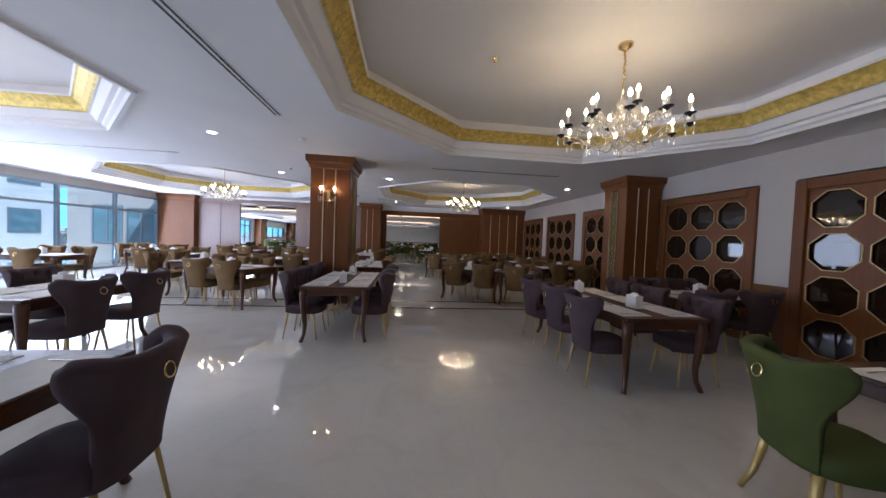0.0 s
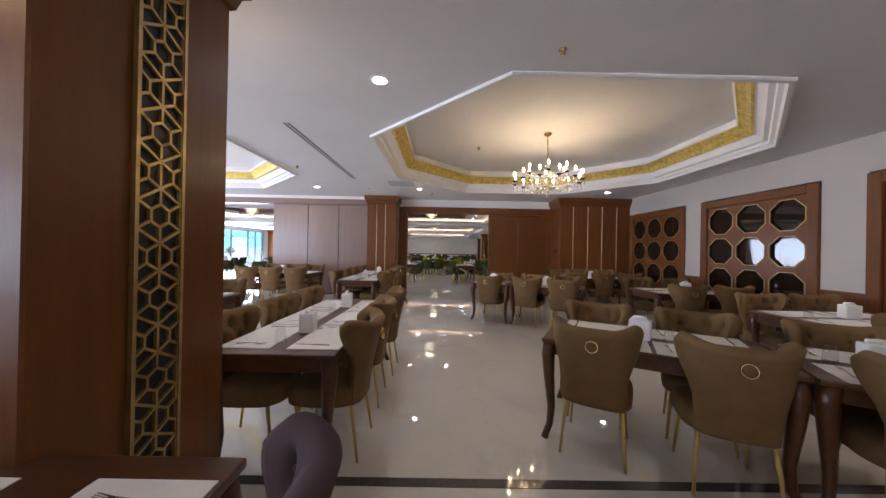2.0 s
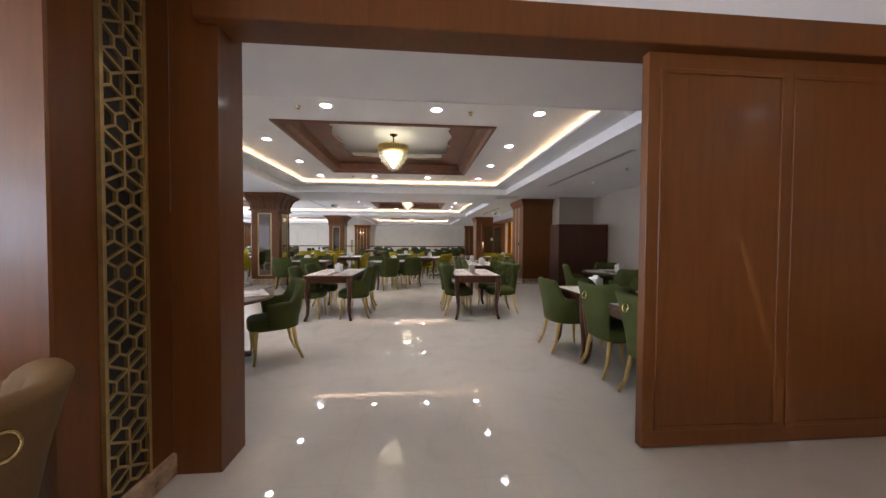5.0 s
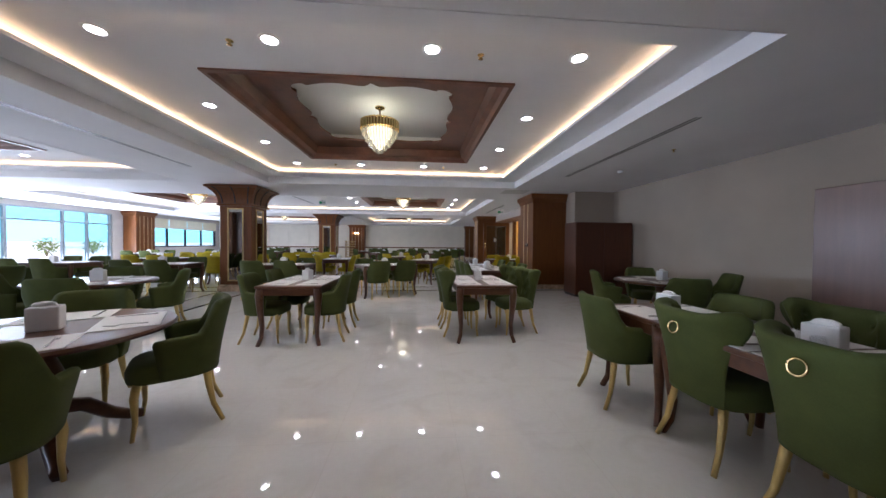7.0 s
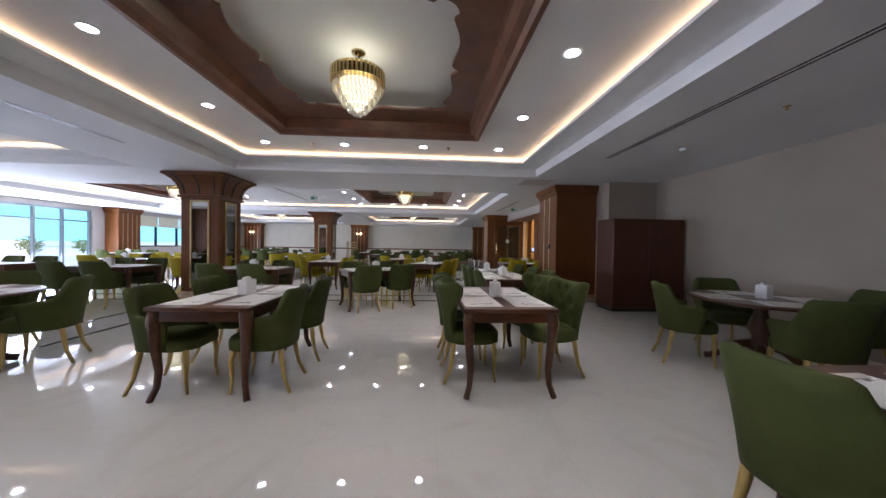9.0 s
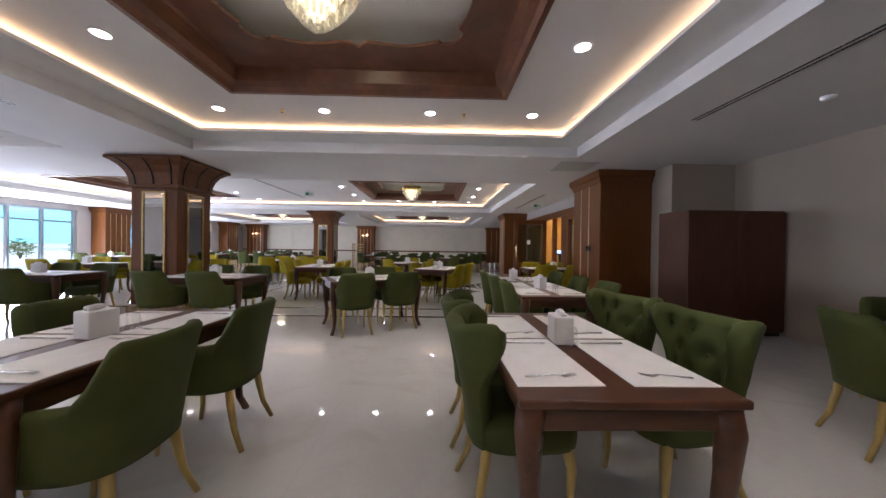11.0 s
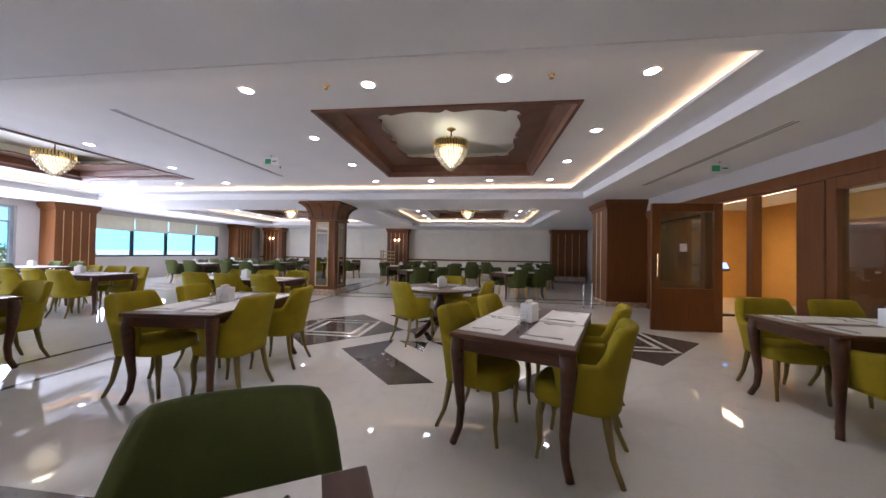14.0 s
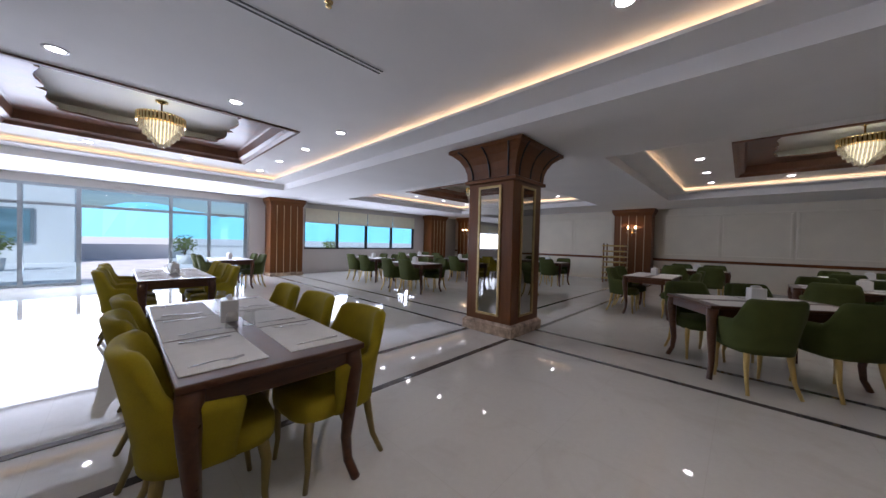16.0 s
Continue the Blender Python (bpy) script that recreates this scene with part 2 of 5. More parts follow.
def tube(bm, pts, radii, n=8, square=False):
    loops = []
    for k, p in enumerate(pts):
        a, b = Vector(pts[max(0, k - 1)]), Vector(pts[min(len(pts) - 1, k + 1)])
        d = (b - a).normalized()
        s = d.cross(Vector((0, 0, 1)) if abs(d.z) < 0.9 else Vector((1, 0, 0))).normalized()
        t = s.cross(d)
        r = radii[k] if isinstance(radii, (list, tuple)) else radii
        loops.append([Vector(p) + s * r * math.cos(2 * math.pi * (i + (0.5 if square else 0)) / n) + t * r * math.sin(2 * math.pi * (i + (0.5 if square else 0)) / n) for i in range(n)])
    return rings(bm, loops)


def plate(bm, outer, holes, z, thick):
    """A flat plate at z with holes right through it, thick upwards."""
    edges = []
    for lp in (outer, *holes):
        vs = [bm.verts.new((p[0], p[1], z)) for p in lp]
        edges += [bm.edges.new((vs[i], vs[(i + 1) % len(vs)])) for i in range(len(vs))]
    out = bmesh.ops.triangle_fill(bm, edges=edges, use_beauty=True, use_dissolve=False)
    fs = [g for g in out["geom"] if isinstance(g, bmesh.types.BMFace)]
    ex = bmesh.ops.extrude_face_region(bm, geom=fs)
    bmesh.ops.translate(bm, vec=(0, 0, thick), verts=[g for g in ex["geom"] if isinstance(g, bmesh.types.BMVert)])
    return bm


def turned(bm, m):
    bmesh.ops.transform(bm, matrix=m, verts=bm.verts)
    return bm


def rect(x0, x1, y0, y1):
    return [(x0, y0), (x1, y0), (x1, y1), (x0, y1)]


def octagon(cx, cy, hx, hy, c):
    return [(cx - hx + c, cy - hy), (cx + hx - c, cy - hy), (cx + hx, cy - hy + c), (cx + hx, cy + hy - c), (cx + hx - c, cy + hy), (cx - hx + c, cy + hy), (cx - hx, cy + hy - c), (cx - hx, cy - hy + c)]


def skirt(bm, prof, loop_of):
    """Skin of rings loop_of(inset) at heights, for cornices and coves."""
    return rings(bm, [[(x, y, z) for x, y in loop_of(i)] for i, z in prof], caps=(False, False))

# ---- the large structure ----
XW1, XE1, XW2, XE2 = -9.4, 6.58, -13.1, 6.75
YS, YP, YN = -8.0, 11.35, 37.4
Z1, ZL, ZM, ZU = 2.96, 2.76, 2.92, 3.04


def structure(name, bm, mat, label, category):
    return tagged(new(name, mesh_of(bm, name, mat)), label, category, kind="structure")


floor = structure("floor", boxm(XW2 - 0.3, 12.0, YS - 0.2, YN + 0.2, -0.2, 0.0), FLOOR, "polished cream marble floor with dark stone inlays", "floor")


def inlay(name, pts, h=0.003, mat=DARKSTONE):
    bm = bmesh.new()
    plate(bm, pts, [], 0.0005, h)
    return part(name, bm, mat, floor)


# paired dark border bands along the column lines
for y0 in (2.80, 3.50, 19.27, 19.98, 27.35, 28.05):
    w = XW1 if y0 < 11 else XW2
    inlay("border_band", rect(w, 6.5, y0 - 0.035, y0 + 0.035))
for x0 in (-3.74, -3.00):
    for ya, yb in ((12.2, 19.23), (20.02, 27.31), (28.09, 36.8)):
        inlay("border_band", rect(x0 - 0.035, x0 + 0.035, ya, yb))


# medallion: framed dark diamonds at the sides, bent arms between them, compass star in the middle
def medallion(cx, cy):
    def P(lst, m=(1, 1)):
        return [(cx + a * m[0], cy + b * m[1]) for a, b in lst]
    for s in (-1, 1):
        k = 2.27 * s
        def sq(h):
            return P([(k - h, -h), (k + h, -h), (k + h, h), (k - h, h)])
        dia = P([(k - 1.13, 0), (k, -1.13), (k + 1.13, 0), (k, 1.13)])
        for tri in ([(k - 1.13, 0), (k - 0.565, -0.565), (k - 0.565, 0.565)], [(k + 1.13, 0), (k + 0.565, 0.565), (k + 0.565, -0.565)],
                    [(k, 1.13), (k - 0.565, 0.565), (k + 0.565, 0.565)], [(k, -1.13), (k + 0.565, -0.565), (k - 0.565, -0.565)]):
            inlay("corner_inlay", P(tri))
        for a, b in ((0.49, 0.40), (0.32, 0)):
            bm = bmesh.new()
            plate(bm, sq(a), [sq(b)] if b else [], 0.0005, 0.003)
            part("square_inlay", bm, DARKSTONE, floor)
    for m in ((1, 1), (-1, -1), (-1, 1), (1, -1)):
        inlay("arm_inlay", P([(-1.145, -0.59), (-1.715, -1.14), (-0.775, -2.15), (-0.345, -2.03), (-1.135, -1.13)], m))
    for a, b in ((1, 0), (0, 1), (-1, 0), (0, -1)):
        inlay("star_inlay", P([(0.60 * a - 0.60 * b, 0.60 * b + 0.60 * a), (0.60 * a + 0.60 * b, 0.60 * b - 0.60 * a), (1.12 * a, 1.12 * b)]))
    for m in ((1, 1), (-1, -1), (-1, 1), (1, -1)):
        inlay("star_inlay", P([(-1.06, -0.64), (-0.63, -1.08), (-0.63, -0.64)], m))


medallion(1.145, 23.73)


def wall(name, x0, x1, y0, y1, z0, z1, mat, label):
    return structure(name, boxm(x0, x1, y0, y1, z0, z1), mat, label, "wall")


wall("wall_south", XW1, XE1, YS - 0.2, YS, 0, 3.6, WALLPAINT, "plain warm white end wall")
wall("wall_east_front", XE1 + 0.03, XE1 + 0.2, YS, YP + 0.1, 2.50, Z1 + 0.3, WALLPAINT, "white painted wall above the lattice doors")
wall("wall_east_back", XE2, XE2 + 0.2, YP + 0.6, 19.0, 0, ZL + 0.3, BEIGEPAINT, "beige painted side wall of the hall")
wall("wall_return", 5.63, XE2 + 0.2, 19.0, 19.62, 0, ZL + 0.3, BEIGEPAINT, "beige painted return wall beside the pillar")
wall("wall_north", XW2 - 0.2, 9.0, YN, YN + 0.2, 0, ZL + 0.4, CREAM, "white rear wall of the hall")
wall("wall_partition_back", 4.6, XE2 + 0.2, YP + 0.25, YP + 0.6, 0, 3.2, WALLPAINT, "white wall behind the wood block")
wall("wall_link", XW2 - 0.2, XW1 + 0.2, YP, YP + 0.25, 0, 3.2, WALLPAINT, "white wall joining the two rooms")
for k, (xa, xb, za, zb) in enumerate(((-12.33, -11.15, 0.75, 2.40), (-11.0, -9.82, 0.60, 2.32))):
    lw = tagged(new("window_%d" % (21 + k)), "teal glass window in the white outside wall", "window", "outside windows", "structure")
    for a in ((xa, xa + 0.06, za, zb), (xb - 0.06, xb, za, zb), (xa + 0.06, xb - 0.06, zb - 0.06, zb), (xa + 0.06, xb - 0.06, za, za + 0.06), ((xa + xb) / 2 - 0.03, (xa + xb) / 2 + 0.03, za + 0.06, zb - 0.06)):
        part("frame", boxm(a[0], a[1], YP - 0.05, YP - 0.002, a[2], a[3]), ALU, lw)
    part("pane", boxm(xa + 0.06, xb - 0.06, YP - 0.02, YP - 0.01, za + 0.06, zb - 0.06), TEAL, lw)
wall("wall_lobby", 10.0, 10.2, 19.0, 30.0, 0, 3.2, ORANGE, "ochre lit lobby wall behind the glass")
wall("wall_lobby_south", 6.96, 10.2, 19.0, 19.2, 0, 3.2, ORANGE, "ochre lobby side wall")
wall("wall_lobby_end", 5.6, 10.2, 30.0, 30.2, 0, 3.2, ORANGE, "ochre lobby end wall")
wall("wall_east_far", 7.3, 7.5, 30.2, YN, 0, 3.2, WALLPAINT, "white wall at the far end")
structure("lobby_ceiling", boxm(5.9, 10.2, 19.2, 30.0, 2.9, 3.0), PAINT, "white lobby ceiling", "ceiling")

# ceilings
OCT = [(cx, cy, 2.84, 2.80, 1.6) for cx in (3.02, -4.75) for cy in (-1.0, 7.1)]
bm = bmesh.new()
plate(bm, rect(XW1 - 0.3, XE1 + 0.25, YS - 0.2, YP + 0.25), [octagon(*o) for o in OCT], Z1, 0.06)
structure("ceiling_front", bm, PAINT, "white plaster ceiling with octagonal recesses", "ceiling")
for o in OCT:
    def lp(i, o=o):
        return octagon(o[0], o[1], o[2] - i, o[3] - i, o[4] - i * 0.58)
    base = thing("octagon_recess", "octagonal plaster ceiling recess with gilded frieze", "ceiling recess", "octagonal ceiling recesses", "structure")
    bm = bmesh.new()
    skirt(bm, [(0.004, 2.962), (0.004, 2.93), (0.05, 2.93), (0.07, 2.965), (0.11, 2.985), (0.12, 3.02), (0.17, 3.03), (0.19, 3.06), (0.22, 3.10), (0.24, 3.12), (0.26, 3.12)], lp)
    part("plaster_cornice", bm, PAINT, base)
    bm = bmesh.new()
    skirt(bm, [(0.26, 3.122), (0.29, 3.13), (0.33, 3.20), (0.40, 3.27), (0.42, 3.275)], lp)
    part("gilded_frieze", bm, FRIEZE, base, "gilded relief frieze")
    bm = bmesh.new()
    skirt(bm, [(0.42, 3.275), (0.44, 3.30), (0.30, 3.30), (0.28, 3.45)], lp)
    part("cove_lip", bm, PAINT, base)
    bm = bmesh.new()
    plate(bm, lp(0.26), [], 3.45, 0.05)
    part("recess_ceiling", bm, PAINT, base)

BAYS = [(0.75, 15.72), (0.75, 23.88), (0.75, 32.0), (-7.45, 15.72), (-7.45, 23.88), (-7.45, 32.0)]
OUTR, LIPR, TRAY = (3.10, 3.02), (2.62, 2.6), (1.57, 1.61)
RECESS = []
for x, y in BAYS:
    if y == 23.88:
        if x > 0:
            RECESS.append((-10.5, x + OUTR[0], y - OUTR[1], y + OUTR[1], [(x, y), (-7.45, y)]))
    else:
        RECESS.append((x - OUTR[0], x + OUTR[0], y - OUTR[1], y + OUTR[1], [(x, y)]))
bm = bmesh.new()
plate(bm, rect(XW2 - 0.3, XE2 + 0.8, YP + 0.25, YN + 0.2), [rect(*r[:4]) for r in RECESS], ZL, 0.05)
structure("ceiling_hall", bm, PAINT, "white plaster hall ceiling with stepped bays", "ceiling")


def wavy(cx, cy):
    """Baroque outline: a pointed middle and soft shoulders on each side, round lobes at the corners."""
    pts = []
    for q in range(4):
        c, n = math.cos(q * math.pi / 2), math.sin(q * math.pi / 2)
        side = []
        for k in range(-16, 17):
            w = abs(k) / 16
            b = max(0.0, (w - 0.12) / 0.88)
            side.append((0.8 * k / 16, -(0.985 + 0.125 * math.exp(-w / 0.11) + 0.085 * math.sin(math.pi * b))))
        for k in range(1, 8):
            a = radians(-113 + 136 * k / 8)
            side.append((0.86 + 0.165 * math.cos(a), -0.86 + 0.165 * math.sin(a)))
        pts += [(cx + x * c - y * n, cy + x * n + y * c) for x, y in side]
    return pts


def tray(x, y, i):
    return rect(x - TRAY[0] + i, x + TRAY[0] - i, y - TRAY[1] + i, y + TRAY[1] - i)


for X0, X1, Y0, Y1, trays in RECESS:
    def lp(i):
        return rect(X0 + i, X1 - i, Y0 + i, Y1 - i)
    base = thing("ceiling_bay", "stepped white ceiling bay with light cove and wood coffer", "ceiling bay", "stepped ceiling bays", "structure")
    bm = bmesh.new()
    skirt(bm, [(0.005, ZL - 0.003), (0.005, ZM), (0.43, ZM), (0.43, ZM + 0.035), (0.36, ZM + 0.035), (0.36, ZM + 0.015), (0.22, ZM + 0.015), (0.22, ZU + 0.015), (0.25, ZU + 0.015)], lp)
    part("stepped_soffit", bm, PAINT, base)
    bm = bmesh.new()
    skirt(bm, [(0.235, ZM + 0.03), (0.235, ZM + 0.045), (0.30, ZM + 0.045), (0.30, ZM + 0.03)], lp)
    part("light_strip", bm, LED, base, "warm light strip hidden in the cove")
    bm = bmesh.new()
    plate(bm, lp(0.215), [tray(*t, 0.0) for t in trays], ZU, 0.03)
    part("upper_ceiling", bm, PAINT, base)


for x, y in BAYS:
    def lt(i):
        return tray(x, y, i)
    base = thing("ceiling_coffer", "brown veneer ceiling coffer with scalloped white opening", "ceiling coffer", "wood ceiling coffers", "structure")
    bm = bmesh.new()
    skirt(bm, [(-0.05, ZU), (-0.05, ZU - 0.02), (0.0, ZU - 0.025), (0.03, ZU + 0.03), (0.10, ZU + 0.06), (0.13, ZU + 0.19), (0.16, ZU + 0.20)], lt)
    part("wood_coffer_rim", bm, WOODH, base, "brown veneer coffer rim")
    bm = bmesh.new()
    plate(bm, lt(0.14), [wavy(x, y)], ZU + 0.20, 0.03)
    part("scalloped_board", bm, WOODH, base, "scalloped brown veneer board")
    bm = bmesh.new()
    skirt(bm, [(0.14, ZU + 0.23), (0.14, ZU + 0.44)], lt)
    part("coffer_wall", bm, PAINT, base)
    bm = bmesh.new()
    plate(bm, lt(0.10), [], ZU + 0.44, 0.03)
    part("coffer_ceiling", bm, PAINT, base)


# downlights, slots, detectors and vents in the ceilings
def make_downlight():
    base = thing("downlight", "round recessed white ceiling downlight, lit", "downlight", "ceiling downlights")
    bm = bmesh.new()
    lathe(bm, [(0.062, -0.001), (0.066, -0.006), (0.088, -0.004), (0.09, 0.0)], 20)
    part("trim_ring", bm, PLASTIC, base, smooth=True)
    bm = bmesh.new()
    lathe(bm, [(0.061, -0.0015), (0.061, 0.0005)], 20)
    part("lens", bm, DISC, base, "glowing lens")
    return base


spots = []
for x, y in BAYS:
    for dx in (-2.08, -0.7, 0.7, 2.07):
        spots += [(x + dx, y - 2.16, ZU), (x + dx, y + 2.12, ZU)]
    for dx in (-2.08, 2.07):
        spots += [(x + dx, y - 0.75, ZU), (x + dx, y + 0.69, ZU)]
for x in (0.6, 5.45, -2.03, -7.4):
    for y in (4.5, 9.63):
        spots.append((x, y, Z1))
spots.append((-1.92, 1.54, Z1))
dl = make_downlight()
SPOT = bpy.data.lights.new("downlight_beam", "SPOT")
SPOT.energy, SPOT.color, SPOT.spot_size, SPOT.spot_blend, SPOT.shadow_soft_size = BEAM * 1.1, (1.0, 0.90, 0.76), radians(84), 0.6, 0.05
for k, s in enumerate(spots):
    if k == 0:
        dl.matrix_basis = pose(*s)
    else:
        copy_thing(dl, pose(*s))
    if s[0] > -3:
        lamp = new("downlight_beam", SPOT)
        lamp.location = (s[0], s[1], s[2] - 0.02)


def slot(x0, y0, x1, y1, z):
    base = thing("air_slot", "long black double slot air diffuser in the ceiling", "air diffuser", "ceiling air slots")
    along_x = abs(x1 - x0) > abs(y1 - y0)
    for s in (-0.026, 0.026):
        if along_x:
            part("slot", boxm(x0, x1, y0 + s - 0.011, y0 + s + 0.011, z - 0.004, z + 0.002), BLACK, base)
        else:
            part("slot", boxm(x0 + s - 0.011, x0 + s + 0.011, y0, y1, z - 0.004, z + 0.002), BLACK, base)
    if along_x:
        part("trim", boxm(x0 - 0.02, x1 + 0.02, y0 - 0.055, y0 + 0.055, z - 0.002, z + 0.001), PAINT, base)
    else:
        part("trim", boxm(x0 - 0.055, x0 + 0.055, y0 - 0.02, y1 + 0.02, z - 0.002, z + 0.001), PAINT, base)


slot(1.58, 3.02, 4.45, 3.02, Z1)
slot(-0.78, 5.52, -0.78, 8.55, Z1)
slot(-0.58, -2.4, -0.58, 0.57, Z1)
slot(-6.4, 3.02, -3.4, 3.02, Z1)
slot(4.50, 14.05, 4.50, 17.2, ZL)
slot(4.55, 22.3, 4.55, 25.4, ZL)
slot(-3.1, 14.2, -3.1, 17.2, ZL)
slot(-3.4, 22.0, -3.4, 25.4, ZU)


def vent(x0, x1, y0, y1, z):
    base = thing("ceiling_vent", "square grey white ceiling access panel", "vent panel", "ceiling panels")
    part("frame", boxm(x0, x1, y0, y1, z - 0.008, z), VENTM, base)
    part("panel", boxm(x0 + 0.03, x1 - 0.03, y0 + 0.03, y1 - 0.03, z - 0.012, z - 0.006, bevel=0.002), VENTM, base)


vent(-0.08, 0.52, 8.72, 9.30, Z1)
vent(3.68, 4.36, 18.98, 19.60, ZL)


def sprinkler(x, y, z):
    base = thing("sprinkler", "small brass ceiling sprinkler head", "sprinkler", "ceiling sprinklers", at=pose(x, y, z))
    bm = bmesh.new()
    lathe(bm, [(0.032, 0), (0.03, -0.006), (0.012, -0.01), (0.01, -0.03), (0.022, -0.034), (0.022, -0.037), (0.004, -0.04)], 12)
    part("head", bm, BRASS, base, smooth=True)


for s in ((2.1, 4.0, Z1), (-1.6, 3.9, Z1), (0.9, 10.2, Z1), (-1.6, 7.6, Z1), (1.9, 7.8, 3.45), (2.0, -0.3, 3.45), (1.9, 13.6, ZU), (-0.3, 13.6, ZU), (1.9, 17.84, ZU), (-0.5, 17.84, ZU), (5.2, 15.2, ZL), (1.9, 21.7, ZU), (-0.4, 21.7, ZU), (-2.9, 24.6, ZU)):
    sprinkler(*s)


def detector(x, y, z):
    base = thing("smoke_detector", "small round white smoke detector", "smoke detector", "smoke detectors", at=pose(x, y, z))
    bm = bmesh.new()
    lathe(bm, [(0.055, 0), (0.055, -0.012), (0.045, -0.03), (0.025, -0.04), (0.004, -0.042)], 16)
    part("body", bm, PLASTIC, base, smooth=True)


for s in ((-0.58, 1.52, Z1), (-0.75, 9.69, Z1), (5.2, 21.2, ZL), (5.3, 16.6, ZL)):
    detector(*s)

sign = thing("exit_sign", "small hanging white and green emergency exit sign", "exit sign", at=pose(-2.6, 23.9, ZU))
part("stem", boxm(-0.01, 0.01, -0.01, 0.01, -0.03, 0.0), STEEL, sign)
part("panel", boxm(-0.15, 0.15, -0.008, 0.008, -0.19, -0.03, bevel=0.003), PLASTIC, sign)
part("green_field", boxm(-0.11, 0.0, -0.012, 0.012, -0.155, -0.065), material("sign_green", (0.02, 0.3, 0.12), 0.5), sign)
part("arrow_bar", boxm(0.03, 0.11, -0.012, 0.012, -0.12, -0.10), material("sign_dark_green", (0.02, 0.22, 0.10), 0.5), sign)

copy_thing(sign, pose(4.82, 23.75, ZL))


# ---- columns ----
def lattice_strip(x0, x1, z0, z1, parent, at):
    """Gilded pierced panel of interlaced hexagons, facing -y before it is turned by at."""
    w = x1 - x0
    r = w / math.sqrt(3)
    bars, row, z = set(), 0, z0
    while z < z1 + r:
        for cx in ((0.0,) if row % 2 == 0 else (-w / 2, w / 2)):
            v = [(cx + r * math.cos(math.pi / 2 + q * math.pi / 3), z + r * math.sin(math.pi / 2 + q * math.pi / 3)) for q in range(6)]
            h = [(cx + (p[0] - cx) * 0.42, z + (p[1] - z) * 0.42) for p in v]
            for q in range(6):
                bars.add((v[q], v[(q + 1) % 6]))
                bars.add((h[q], h[(q + 1) % 6]))
                bars.add((v[q], h[q]))
        z += 1.5 * r
        row += 1
    bm, done = bmesh.new(), set()
    for a, b in sorted(bars):
        a, b = sorted((a, b))
        key = (round(a[0], 3), round(a[1], 3), round(b[0], 3), round(b[1], 3))
        if key in done or min(a[0], b[0]) < x0 - 0.002 or max(a[0], b[0]) > x1 + 0.002 or min(a[1], b[1]) < z0 or max(a[1], b[1]) > z1:
            continue
        done.add(key)
        d = Vector((b[0] - a[0], 0, b[1] - a[1]))
        one = boxm(-0.003, d.length + 0.003, -0.013 - 0.0006 * (len(done) % 5), 0.0, -0.0055, 0.0055)
        turned(one, Matrix.Translation((a[0], 0, a[1])) @ Matrix.Rotation(-math.atan2(d.z, d.x), 4, "Y"))
        me = bpy.data.meshes.new("bar")
        one.to_mesh(me)
        one.free()
        bm.from_mesh(me)
        bpy.data.meshes.remove(me)
    turned(bm, at)
    part("pierced_panel", bm, GOLD, parent, "gilded pierced lattice panel")
    for a, b in ((x0 - 0.016, x0), (x1, x1 + 0.016)):
        part("gilt_border", turned(boxm(a, b, -0.02, 0.0, z0, z1), at), GOLD, parent)


def wood_column(cx, cy, hx, hy, z1, faces, label):
    """Veneered pillar: shaft, moulded cap, marble plinth; gilt strips or pierced panels on its faces."""
    c = tagged(new("column"), label, "column", "wood columns", "structure")
    c.matrix_basis = pose(cx, cy, 0)
    part("shaft", boxm(-hx, hx, -hy, hy, 0.12, z1 - 0.02, bevel=0.008), WOOD, c)
    def lp(i):
        return rect(-hx - i, hx + i, -hy - i, hy + i)
    bm = bmesh.new()
    skirt(bm, [(0.0, z1 - 0.24), (0.02, z1 - 0.22), (0.04, z1 - 0.15), (0.075, z1 - 0.12), (0.08, z1 - 0.02), (0.075, z1 - 0.002), (0.0, z1 - 0.001)], lp)
    part("cap", bm, WOOD, c, "moulded wooden cap")
    bm = bmesh.new()
    skirt(bm, [(0.0, 0.13), (0.018, 0.12), (0.02, 0.005), (0.0, 0.004)], lp)
    part("plinth", bm, BROWNSTONE, c, "brown marble plinth")
    for f, kind in faces:
        half, dist = (hx, hy) if f in "SN" else (hy, hx)
        at = Matrix.Rotation({"S": 0, "E": math.pi / 2, "N": math.pi, "W": -math.pi / 2}[f], 4, "Z") @ Matrix.Translation((0, -dist - 0.001, 0))
        if kind == "strips":
            for u in (-0.34, 0.26):
                part("gilt_strip", turned(boxm(u * half - 0.009, u * half + 0.009, -0.012, 0.001, 0.14, z1 - 0.25, bevel=0.003), at), STRIP, c, "thin gilt strip")
        elif kind == "four":
            for u in (-0.63, -0.21, 0.2, 0.62):
                part("gilt_strip", turned(boxm(u * half - 0.009, u * half + 0.009, -0.012, 0.001, 0.14, z1 - 0.25, bevel=0.003), at), STRIP, c, "thin gilt strip")
        else:
            lattice_strip(-0.10, 0.10, 0.14, z1 - 0.27, c, at)
            part("dark_backing", turned(boxm(-0.10, 0.10, 0.0, 0.0009, 0.14, z1 - 0.27), at), BLACK, c)
    return c


